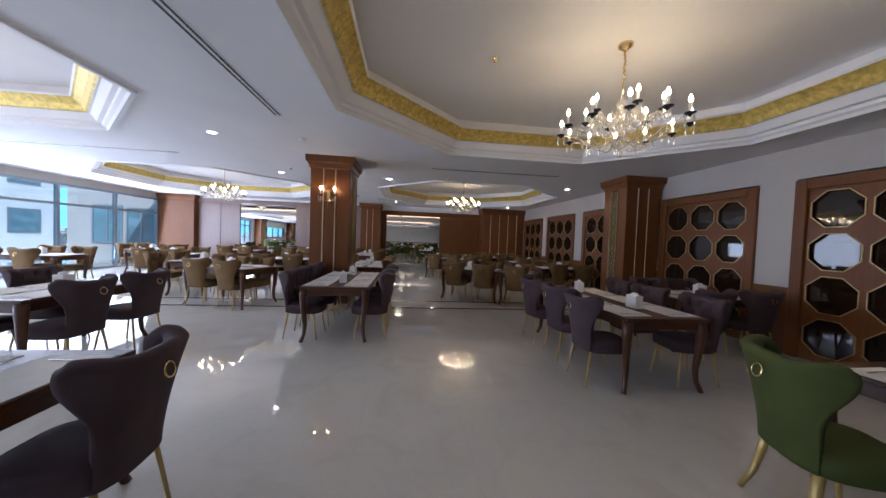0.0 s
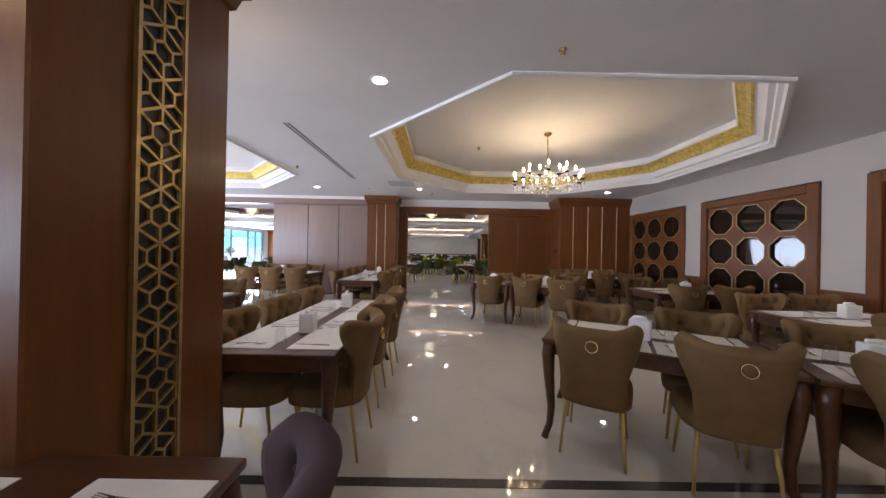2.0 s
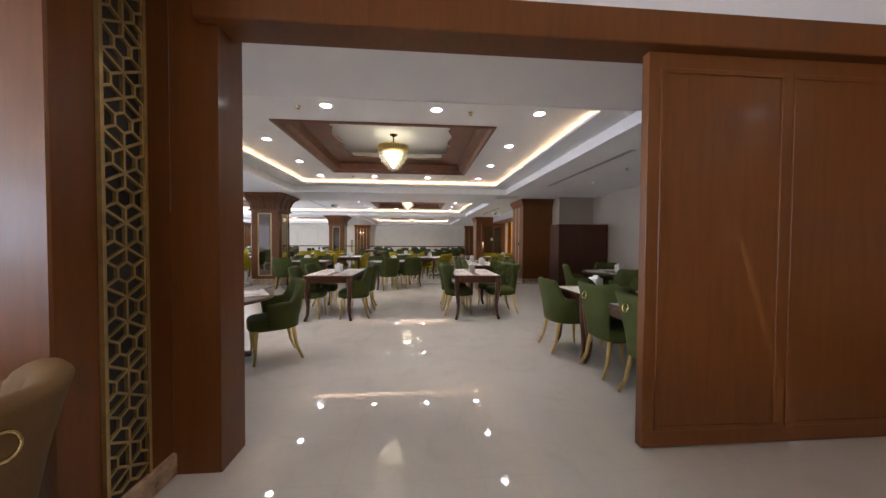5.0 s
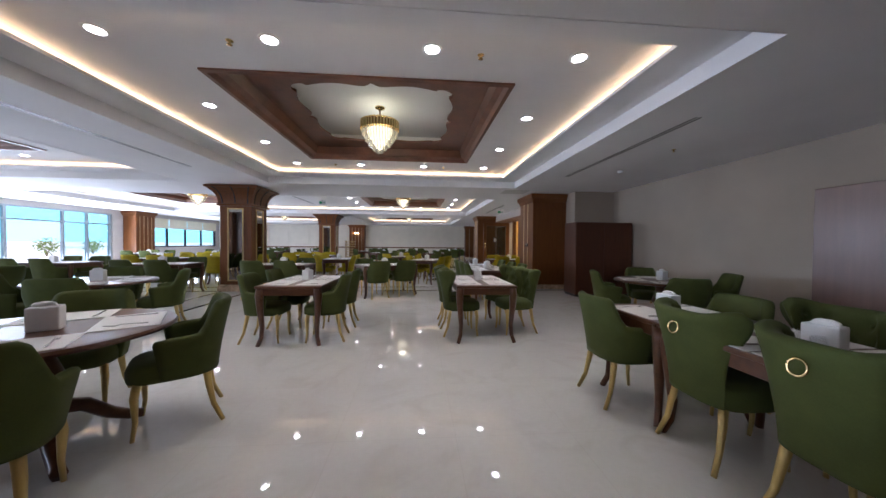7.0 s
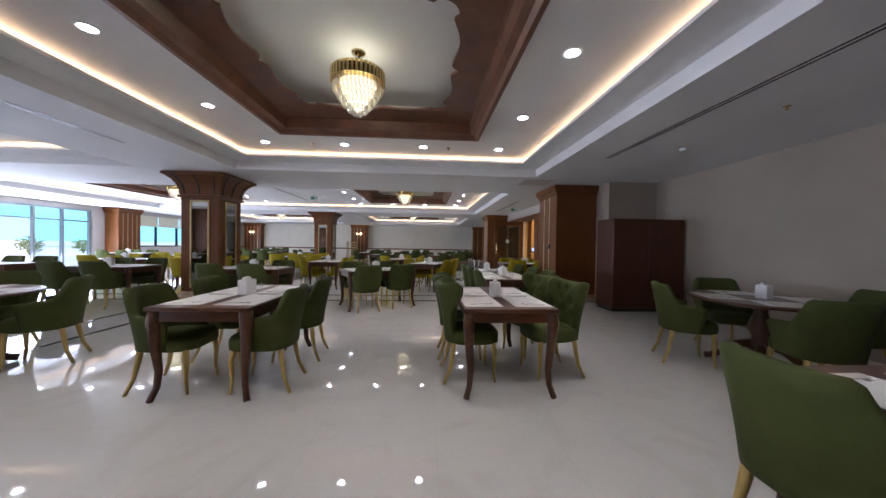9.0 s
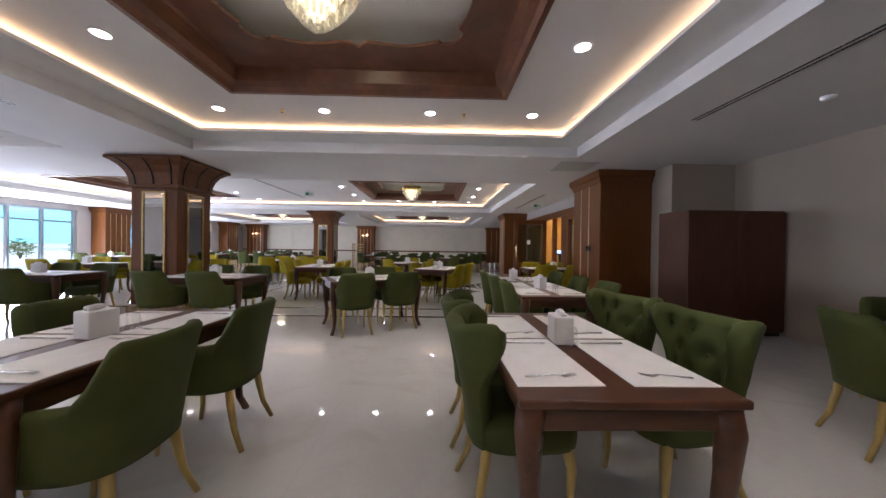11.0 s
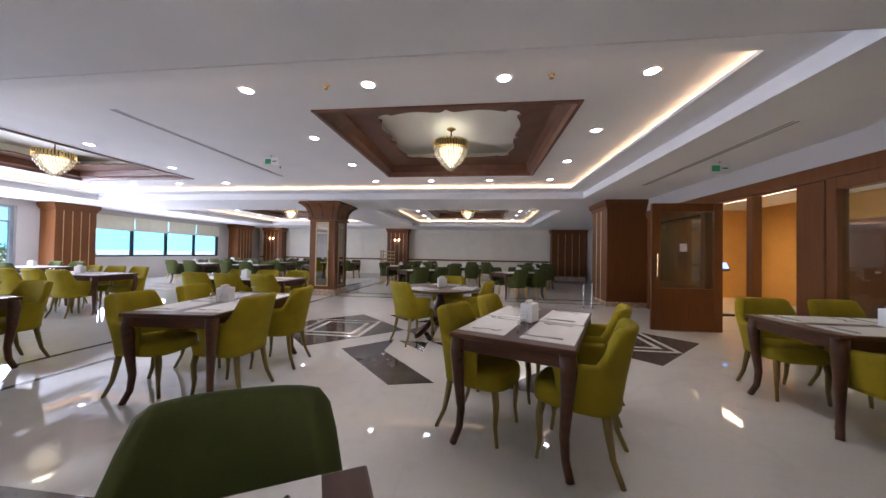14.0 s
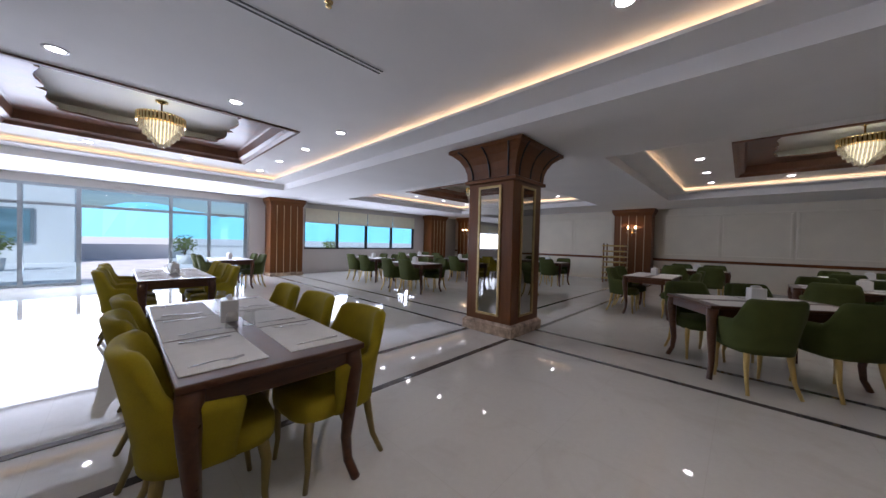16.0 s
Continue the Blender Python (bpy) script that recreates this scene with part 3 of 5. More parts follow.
wood_column(-0.38, 2.95, 0.37, 0.42, Z1, (("S", "strips"), ("E", "lattice"), ("N", "strips")), "reddish walnut pillar with gilt strips and pierced panel")
wood_column(6.15, 2.90, 0.40, 0.38, Z1, (("S", "strips"), ("W", "lattice")), "walnut pillar against the lattice wall")
wood_column(-0.575, 11.06, 0.425, 0.29, Z1, (("S", "strips"), ("E", "lattice")), "walnut pillar at the sliding door opening")
wood_column(5.60, 11.04, 1.0, 0.50, Z1, (("S", "four"),), "broad walnut block with gilt strips beside the door")
wood_column(-8.65, 11.06, 0.70, 0.30, Z1, (), "broad walnut pillar at the window wall")
wood_column(-0.38 - 8.2, -5.0, 0.37, 0.42, Z1, (("S", "strips"),), "walnut pillar by the windows")
wood_column(5.14, 20.06, 0.50, 0.56, ZL, (("W", "strips"),), "tall walnut pillar beside the return wall")
wood_column(5.0, 27.6, 0.50, 0.52, ZL, (("W", "strips"),), "tall walnut pillar beside the glazed doors")
for x, w in ((-3.7, 0.62), (6.25, 0.92), (-11.8, 0.62)):
    wood_column(x, YN - 0.25, w, 0.24, ZL, (("S", "four"),), "walnut pilaster on the rear wall")
wood_column(-12.75, 27.7, 0.30, 0.55, ZL, (("E", "four"),), "walnut pilaster between the windows")
wood_column(-12.75, 19.3, 0.30, 0.62, ZL, (("E", "four"),), "walnut pilaster beside the tall glazing")
wood_column(-12.75, 35.4, 0.30, 0.55, ZL, (("E", "four"),), "walnut pilaster beside the far windows")


def flared_column(cx, cy):
    c = tagged(new("flared_column"), "carved brown pillar with flared capital and mirror panels", "column", "flared columns", "structure")
    c.matrix_basis = pose(cx, cy, 0)
    h = 0.40
    def lp(i):
        return rect(-h - i, h + i, -h - i, h + i)
    part("shaft", boxm(-h, h, -h, h, 0.14, 2.26, bevel=0.01), WOOD, c)
    bm = bmesh.new()
    skirt(bm, [(0.0, 0.18), (0.03, 0.15), (0.04, 0.14), (0.04, 0.005), (0.0, 0.004)], lp)
    part("plinth", bm, BROWNSTONE, c, "brown marble plinth")
    prof = [(0.0, 2.22), (0.05, 2.23), (0.05, 2.27), (0.02, 2.29), (0.03, 2.40), (0.06, 2.50), (0.12, 2.60), (0.20, 2.67), (0.24, 2.69), (0.24, 2.735), (0.20, 2.758), (0.0, 2.759)]
    bm = bmesh.new()
    skirt(bm, prof, lp)
    part("capital", bm, WOOD, c, "flared carved capital")
    for q in range(4):
        at = Matrix.Rotation(q * math.pi / 2, 4, "Z")
        part("mirror_panel", turned(boxm(-0.17, 0.17, -h - 0.006, -h + 0.002, 0.30, 2.14), at), MIRROR, c, "tall mirror panel")
        for a, b, z0, z1 in ((-0.20, -0.17, 0.27, 2.17), (0.17, 0.20, 0.27, 2.17), (-0.17, 0.17, 0.27, 0.30), (-0.17, 0.17, 2.14, 2.17)):
            part("gilt_frame", turned(boxm(a, b, -h - 0.02, -h + 0.002, z0, z1), at), GOLD, c)
        for u in (-0.30, 0.0, 0.30):
            bm = bmesh.new()
            tube(bm, [(u * (1 + i * 2.0) , -h - i - 0.004, z) for i, z in prof[3:9]], 0.014, 6)
            part("capital_rib", turned(bm, at), BLACK, c)


for y in (19.65, 27.75):
    flared_column(-3.40, y)


# ---- partition between the rooms ----
def panel_wall(edges):
    base = tagged(new("panel_partition"), "glossy mauve brown panelled folding partition", "partition", "", "structure")
    for a, b in zip(edges, edges[1:]):
        part("panel", boxm(a + 0.010, b - 0.010, 11.0, 11.08, 0.03, 2.70, bevel=0.003), PANELW, base)
    part("backing", boxm(edges[0], edges[-1], 11.02, 11.06, 0.0, 2.69), BLACK, base)


panel_wall([-3.88, -2.83, -1.91, -0.98])
panel_wall([-7.93, -7.02, -6.22])
structure("partition_cornice", boxm(-7.93, -1.06, 10.96, 11.2, 2.70, 2.87, bevel=0.01), PANELW, "brown laminate cornice over the partition", "trim")
structure("partition_head", boxm(-7.93, -1.06, 10.99, 11.19, 2.872, 2.958), PAINT, "white band above the partition", "trim")
structure("door_fascia", boxm(0.02, 4.58, 11.28, 11.5, 2.53, 2.73, bevel=0.006), WOOD, "walnut fascia over the sliding door", "trim")
structure("door_head", boxm(-1.0, 4.6, 11.34, 11.6, 2.73, 2.97), PAINT, "white head over the sliding door", "trim")
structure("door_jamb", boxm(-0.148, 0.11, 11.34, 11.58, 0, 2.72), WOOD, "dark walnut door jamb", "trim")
leaf = tagged(new("door_1"), "walnut sliding door leaf standing half open", "door", "", "structure")
part("leaf", boxm(2.66, 4.60, 11.36, 11.42, 0.01, 2.53, bevel=0.004), WOOD, leaf)
for a, b in ((2.74, 3.60), (3.66, 4.52)):
    for x0, x1, z0, z1 in ((a, b, 2.40, 2.43), (a, b, 0.12, 0.15), (a, a + 0.03, 0.15, 2.40), (b - 0.03, b, 0.15, 2.40)):
        part("moulding", boxm(x0, x1, 11.35, 11.362, z0, z1, bevel=0.003), WOOD, leaf)
panel = thing("thermostat", "black wall thermostat panel", "thermostat", at=pose(4.6, 10.9, 1.42))
part("body", boxm(-0.02, 0.0, -0.10, 0.10, -0.055, 0.055, bevel=0.004), BLACK, panel)
for z in (-0.02, 0.02):
    part("key", boxm(-0.023, -0.018, -0.03, 0.03, z - 0.008, z + 0.008), STEEL, panel)
panel2 = thing("thermostat", "black wall thermostat on the tall pillar", "thermostat", at=pose(4.62, 19.9, 1.28))
part("body", boxm(-0.025, -0.002, -0.09, 0.09, -0.055, 0.055, bevel=0.004), BLACK, panel2)
part("display", boxm(-0.028, -0.02, -0.05, 0.05, -0.02, 0.035), MIRROR, panel2)


# ---- lattice doors along the east wall ----
def lattice_door(y0, y1, k):
    base = tagged(new("window_%d" % k), "walnut framed lattice window with smoked glass", "lattice window", "lattice windows", "structure")
    base.matrix_basis = pose(XE1, y1, 0, 0, 0, -90)
    L, zt, fr = y1 - y0, 2.47, 0.14
    for nm, a in (("frame_post", (0, fr, -0.04, 0.10, 0, zt)), ("frame_post", (L - fr, L, -0.04, 0.10, 0, zt)), ("frame_head", (fr, L - fr, -0.04, 0.10, zt - fr, zt))):
        part(nm, boxm(*a, bevel=0.01), WOOD, base)
    bm = bmesh.new()
    n, rows = 3, 4
    s = (L - 2 * fr) / n
    r = s * 0.475
    holes = []
    z0, z1 = 0.06, zt - fr
    hz = (z1 - z0) / rows
    for i in range(n):
        for j in range(rows):
            cx, cz = fr + s * (i + 0.5), z0 + hz * (j + 0.5)
            holes.append([(cx + r * math.cos(math.pi / 8 + q * math.pi / 4) * 1.02, cz + min(r, hz * 0.46) * math.sin(math.pi / 8 + q * math.pi / 4) * 1.02) for q in range(8)])
    plate(bm, rect(fr, L - fr, 0.0, z1), holes, 0, 0.03)
    part("lattice", turned(bm, Matrix.Translation((0, 0.035, 0)) @ Matrix.Rotation(radians(90), 4, "X")), WOOD, base, "octagon fretwork")
    for h in holes:
        bm = bmesh.new()
        cx, cz = sum(p[0] for p in h) / 8, sum(p[1] for p in h) / 8
        inner = [(cx + (p[0] - cx) * 0.955, cz + (p[1] - cz) * 0.955) for p in h]
        plate(bm, h, [inner], 0, 0.012)
        part("gilt_ring", turned(bm, Matrix.Translation((0, 0.005, 0)) @ Matrix.Rotation(radians(90), 4, "X")), GOLD, base)
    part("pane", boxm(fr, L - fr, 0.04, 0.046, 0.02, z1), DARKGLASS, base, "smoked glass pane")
    # added black sheet: paints the shade of the unlit space behind the pane
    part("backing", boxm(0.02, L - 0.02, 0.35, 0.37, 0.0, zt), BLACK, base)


for k, (a, b) in enumerate(((8.47, 10.48), (6.02, 8.03), (3.53, 5.52), (0.64, 2.50), (-1.86, 0.16), (-4.3, -2.36))):
    lattice_door(a, b, k + 1)
piers = [(8.03, 8.47), (5.52, 6.02), (2.50, 3.53), (0.16, 0.64), (-2.36, -1.86), (YS, -4.3)]
for k, (a, b) in enumerate(piers):
    wall("wall_pier_%d" % (k + 1), XE1 + 0.01, XE1 + 0.2, a + 0.002, b - 0.002, 0.95, 2.50, WALLPAINT, "white pier between lattice windows")
    wall("wainscot_%d" % (k + 1), XE1 - 0.01, XE1 + 0.2, a + 0.002, b - 0.002, 0, 0.948, WOOD, "dark wood wainscot between lattice windows")
# added sheet, its black stands in for the shade beyond the lattice windows
structure("lobby_back", boxm(XE1 + 0.6, XE1 + 0.7, YS, YP, 0, 3.0), BLACK, "added black sheet standing in for shade behind the lattice", "wall")


# ---- glazed partition to the lobby ----
def glazed(y0, y1, k, glass, low):
    base = tagged(new("window_%d" % k), "walnut framed glazed partition to the ochre lobby", "glazed partition", "", "structure")
    X = 5.45
    for a in ((y0, y0 + 0.12), (y1 - 0.12, y1)):
        part("frame_post", boxm(X, X + 0.14, a[0], a[1], 0, 2.28, bevel=0.006), WOOD, base)
    part("frame_head", boxm(X + 0.002, X + 0.138, y0 + 0.12, y1 - 0.12, 2.14, 2.28), WOOD, base)
    if low:
        part("lower_panel", boxm(X + 0.03, X + 0.10, y0 + 0.12, y1 - 0.12, 0.0, low), WOOD, base)
    part("pane", boxm(X + 0.06, X + 0.07, y0 + 0.12, y1 - 0.12, low, 2.14), glass, base)


glazed(20.65, 22.95, 11, GLASS, 0.25)
glazed(25.0, 27.05, 12, AMBERGLASS, 0.75)
structure("lobby_fascia", boxm(5.43, 5.62, 20.62, 27.08, 2.28, 2.46, bevel=0.006), WOOD, "walnut fascia over the glazed partition", "trim")
wall("wall_over_glass", 5.46, 5.6, 20.62, 27.08, 2.46, ZL + 0.02, WALLPAINT, "white wall above the glazed partition")
structure("lobby_post", boxm(5.44, 5.62, 22.96, 23.30, 0, 2.28, bevel=0.01), WOOD, "walnut post between the glazed openings", "trim")
wall("wall_east_return", 5.5, 6.7, 28.15, 30.2, 0, ZL + 0.02, WALLPAINT, "white wall past the far pillar")
d2 = tagged(new("door_2"), "walnut framed glass door leaf standing open", "door", "", "structure")
for nm, a in (("stile", (4.27, 4.41, 24.52, 24.58, 0.01, 2.25)), ("stile", (5.28, 5.42, 24.52, 24.58, 0.01, 2.25)), ("rail", (4.41, 5.28, 24.522, 24.578, 2.10, 2.25)), ("bottom_rail", (4.41, 5.28, 24.522, 24.578, 0.01, 0.75))):
    part(nm, boxm(*a, bevel=0.005), WOOD, d2)
part("pane", boxm(4.41, 5.28, 24.545, 24.553, 0.75, 2.10), GLASS, d2, "clear door glass")
part("notice", boxm(4.74, 4.85, 24.535, 24.543, 1.40, 1.54), PAPER, d2, "small white notice")
part("pull_handle", boxm(4.33, 4.35, 24.46, 24.49, 0.95, 1.35, bevel=0.008), BRASS, d2, "brass pull handle")
lob = thing("lobby_cove_light", "warm lit cove in the lobby ceiling", "cove light")
part("glowing_panel", boxm(7.4, 7.95, 19.6, 29.4, 2.86, 2.895), LOBBY, lob)
part("lip", boxm(7.95, 8.05, 19.6, 29.4, 2.80, 2.895), PAINT, lob)
structure("lobby_door_post", boxm(5.45, 5.59, 23.98, 24.09, 0, 2.28, bevel=0.006), WOOD, "slim walnut post in the lobby opening", "trim")
d3 = tagged(new("door_3"), "closed dark walnut door in the lobby wall", "door", "", "structure")
part("leaf", boxm(9.95, 9.992, 26.36, 27.40, 0.0, 2.16, bevel=0.004), CUPW, d3)
for a in ((26.24, 26.36, 0, 2.26), (27.40, 27.52, 0, 2.26), (26.36, 27.40, 2.16, 2.26)):
    part("architrave", boxm(9.93, 9.996, a[0], a[1], a[2], a[3], bevel=0.006), WOOD, d3)
part("handle", boxm(9.90, 9.95, 26.44, 26.54, 1.02, 1.05, bevel=0.006), STEEL, d3, "steel lever handle")
wall("wall_lobby_face", 9.985, 9.998, 19.3, 26.2, 0.0, 2.88, BEIGEPAINT, "beige painted stretch of the lobby wall")
plq = thing("wall_plaque", "small dark sign plate on the lobby wall", "sign", at=pose(9.98, 25.95, 1.56))
part("plate", boxm(-0.012, 0.0, -0.13, 0.13, -0.08, 0.08, bevel=0.003), CUPW, plq)

# ---- window walls ----
def curtain_wall(x, posts, k, zt, transom, door=()):
    """Framed glazing with posts at the given places; the bays named in door stand open below the transom."""
    base = tagged(new("window_%d" % k), "grey aluminium framed floor to ceiling glazing", "window", "", "structure")
    for y in posts:
        part("mullion", boxm(x - 0.05, x + 0.05, y - 0.04, y + 0.04, 0, zt), ALU, base)
    for i, (p, q) in enumerate(zip(posts, posts[1:])):
        for z in (0.03, transom, zt - 0.03):
            if i in door and z < 1:
                continue
            part("transom", boxm(x - 0.045, x + 0.045, p + 0.04, q - 0.04, z - 0.035, z + 0.035), ALU, base)
        for a, b in ((0.065, transom - 0.035), (transom + 0.035, zt - 0.065)):
            if i in door and a < 1:
                continue
            g = part("pane", boxm(x - 0.006, x + 0.006, p + 0.04, q - 0.04, a, b), GLASS, base)
            g.visible_shadow = False
    return base


curtain_wall(XW1, [YS + 1.875 * i for i in range(11)], 13, 2.72, 2.10)
wall("wall_west_head", XW1 - 0.2, XW1 + 0.02, YS, 11.3, 2.72, 3.05, WALLPAINT, "white wall over the glazing")
curtain_wall(XW2, [20.15, 21.0, 21.89, 22.8, 24.6, 25.53, 26.55], 14, 2.55, 2.05, door=(3,))
wall("wall_west_hall_head", XW2 - 0.2, XW2 + 0.02, 11.65, YN, 2.55, 3.2, WALLPAINT, "white wall over the hall glazing")
wall("wall_west_pier", XW2 - 0.2, XW2 + 0.05, 26.65, 28.55, 0, 2.55, WALLPAINT, "white wall pier beside the windows")
wall("wall_west_sill", XW2 - 0.2, XW2 + 0.05, 28.55, 34.2, 0, 0.95, WALLPAINT, "white wall below the windows")
wall("wall_west_end", XW2 - 0.2, XW2 + 0.05, 34.2, YN, 0, 2.55, WALLPAINT, "white wall past the windows")
wall("wall_west_south_sill", XW2 - 0.2, XW2 + 0.05, 11.65, 18.05, 0, 0.95, WALLPAINT, "white wall below the southern windows")
wall("wall_west_south_end", XW2 - 0.2, XW2 + 0.05, 11.65, 12.35, 0.95, 2.55, WALLPAINT, "white wall beside the southern windows")
wall("wall_west_south_pier", XW2 - 0.2, XW2 + 0.05, 18.05, 20.1, 0, 2.55, WALLPAINT, "white wall pier between windows and glazing")
for k, y0 in ((15, 28.55), (16, 12.40)):
    row = tagged(new("window_%d" % k), "row of four windows in dark frames", "window", "", "structure")
    for i in range(5):
        part("mullion", boxm(XW2 - 0.10, XW2 - 0.02, y0 + i * 1.41 - 0.05, y0 + i * 1.41 + 0.05, 0.95, 2.55), BLACK, row)
    for i in range(4):
        a, b = y0 + 0.05 + i * 1.41, y0 + 1.36 + i * 1.41
        for z in (0.98, 2.05):
            part("rail", boxm(XW2 - 0.09, XW2 - 0.03, a, b, z - 0.03, z + 0.03), BLACK, row)
        g = part("pane", boxm(XW2 - 0.064, XW2 - 0.058, a, b, 1.01, 2.02), GLASS, row)
        g.visible_shadow = False
        blind = thing("roller_blind", "cream roller blind drawn part way down", "roller blind", "roller blinds")
        part("cloth", boxm(XW2 + 0.06, XW2 + 0.066, a - 0.03, b + 0.03, 2.02, 2.56), BLIND, blind)
        part("bottom_bar", boxm(XW2 + 0.055, XW2 + 0.071, a - 0.03, b + 0.03, 2.0, 2.02), STEEL, blind)

# rear wall panelling and dado rail
for i in range(11):
    x0 = -10.9 + i * 1.62
    if -4.6 < x0 + 0.7 < -2.7 or x0 > 5.0:
        continue
    base = tagged(new("wall_panel_%d" % (i + 1)), "cream moulded wall panel on the rear wall", "wall panel", "rear wall panels", "structure")
    part("field", boxm(x0 + 0.06, x0 + 1.50, YN - 0.012, YN - 0.001, 1.12, 2.45), CREAM, base)
    for a in ((x0, x0 + 1.56, 1.06, 1.12), (x0, x0 + 1.56, 2.45, 2.51), (x0, x0 + 0.06, 1.12, 2.45), (x0 + 1.50, x0 + 1.56, 1.12, 2.45)):
        part("moulding", boxm(a[0], a[1], YN - 0.03, YN - 0.001, a[2], a[3], bevel=0.008), CREAM, base)
structure("trim_dado", boxm(XW2 + 0.1, 7.2, YN - 0.045, YN - 0.001, 0.86, 0.95, bevel=0.01), WOOD, "dark wood dado rail", "trim")

# ---- outdoors ----
structure("ground", boxm(-400, -13.3, -300, 330, -0.6, -0.05), TERRACE, "sunlit pale stone terrace reaching far out", "ground")
para = thing("parapet", "low white rendered terrace parapet", "parapet")
part("wall", boxm(-27.2, -27.0, -40, 70, -0.05, 0.75), RENDERW, para)
part("coping", boxm(-27.26, -26.94, -40, 70, 0.75, 0.80), TERRACE, para)
# sheet of far hills; its own glow stands in for sunlit haze
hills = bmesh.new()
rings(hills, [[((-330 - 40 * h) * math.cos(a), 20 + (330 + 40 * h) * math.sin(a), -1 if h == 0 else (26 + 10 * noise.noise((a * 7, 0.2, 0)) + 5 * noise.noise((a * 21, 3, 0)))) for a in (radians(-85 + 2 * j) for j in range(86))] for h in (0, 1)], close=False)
structure("backdrop", hills, HILL, "distant blue green hills, daylit haze put in as glow", "backdrop")
house = thing("white_building", "white neighbouring building with grey windows", "building", at=pose(-24, 13.0, -0.05))
part("wall", boxm(-4, 0, -9, 9, 0, 9.0), RENDERW, house)
part("roof", boxm(-4.2, 0.2, -9.2, 9.2, 9.0, 9.25), TERRACE, house)
for i in range(5):
    for j in range(2):
        wnd = part("window", boxm(-0.02, 0.05, -7.6 + i * 3.4, -5.8 + i * 3.4, 0.9 + j * 3.2, 2.5 + j * 3.2), ALU, house)
        part("pane", boxm(0.045, 0.06, -7.5 + i * 3.4, -5.9 + i * 3.4, 1.0 + j * 3.2, 2.4 + j * 3.2), TEAL, wnd)


def shrub(x, y, r, h):
    base = thing("shrub", "small leafy green shrub on the terrace", "shrub", "terrace shrubs", at=pose(x, y, -0.05))
    bm = bmesh.new()
    lathe(bm, [(0.28, 0.0), (0.34, 0.45), (0.30, 0.45)], 14)
    part("pot", bm, RENDERW, base, "white pot", True)
    bm = bmesh.new()
    for k in range(5):
        a = k * 1.25
        tube(bm, [(0, 0, 0.4), (0.1 * math.cos(a), 0.1 * math.sin(a), 0.4 + h * 0.4), (0.6 * r * math.cos(a), 0.6 * r * math.sin(a), 0.4 + h * 0.8)], [0.02, 0.014, 0.006], 5)
    part("branches", bm, TABLEW, base)
    bm = bmesh.new()
    for k in range(260):
        d = Vector((random.gauss(0, 1), random.gauss(0, 1), random.gauss(0, 1))).normalized() * random.uniform(0.35, 1.0)
        c = Vector((d.x * r, d.y * r, 0.5 + h * 0.5 + d.z * h * 0.5))
        m = Matrix.Translation(c) @ Euler((random.uniform(0, 6), random.uniform(0, 6), random.uniform(0, 6))).to_matrix().to_4x4()
        vs = [bm.verts.new(m @ Vector(p)) for p in ((-0.03, 0, 0), (0, 0.09, 0.02), (0.03, 0, 0), (0, -0.09, 0.02))]
        bm.faces.new(vs)
    part("leaves", bm, LEAF, base)


for x, y in ((-18.5, 17.2), (-19.5, 20.4), (-21, 25.8), (-19, 29.5), (-20, 33.0), (-21, 12.6)):
    shrub(x, y, 0.55, 1.0)


# ---- chairs ----
def smooth_step(a, b, x):
    t = max(0.0, min(1.0, (x - a) / (b - a)))
    return t * t * (3 - 2 * t)


TUFTS = [(u, z) for z, us in ((0.83, (-0.62, -0.2, 0.2, 0.62)), (0.71, (-0.42, 0.0, 0.42)), (0.59, (-0.6, -0.2, 0.2, 0.6))) for u in us]


def back_at(a, v, d, wing):
    """Point of the wrapped back: angle a, height share v, depth d behind the outer face."""
    s = abs(a) / radians(78 if wing else 104)
    if wing:
        top = 0.89 + 0.028 * smooth_step(0.2, 0.8, s) - 0.035 * smooth_step(0.88, 1.0, s)
        a *= 1 - 0.38 * (1 - smooth_step(0.42, 0.95, v)) * smooth_step(0.25, 1.0, s)
        rx = 0.232 + 0.060 * v ** 1.4
        ry = 0.235 + 0.105 * v ** 1.5
        e = 0.62
    else:
        top = 0.86 - 0.215 * smooth_step(0.40, 0.72, s) - 0.02 * smooth_step(0.8, 1.0, s)
        rx = 0.245 + 0.05 * v
        ry = 0.235 + 0.085 * v ** 1.3
        e = 0.72
    z = 0.37 + (top - 0.37) * v
    k = 1 - d / 0.27
    sx, cx = math.sin(a), math.cos(a)
    sx, cx = math.copysign(abs(sx) ** e, sx), math.copysign(abs(cx) ** e, cx)
    return Vector((rx * k * sx, -ry * k * cx, z))


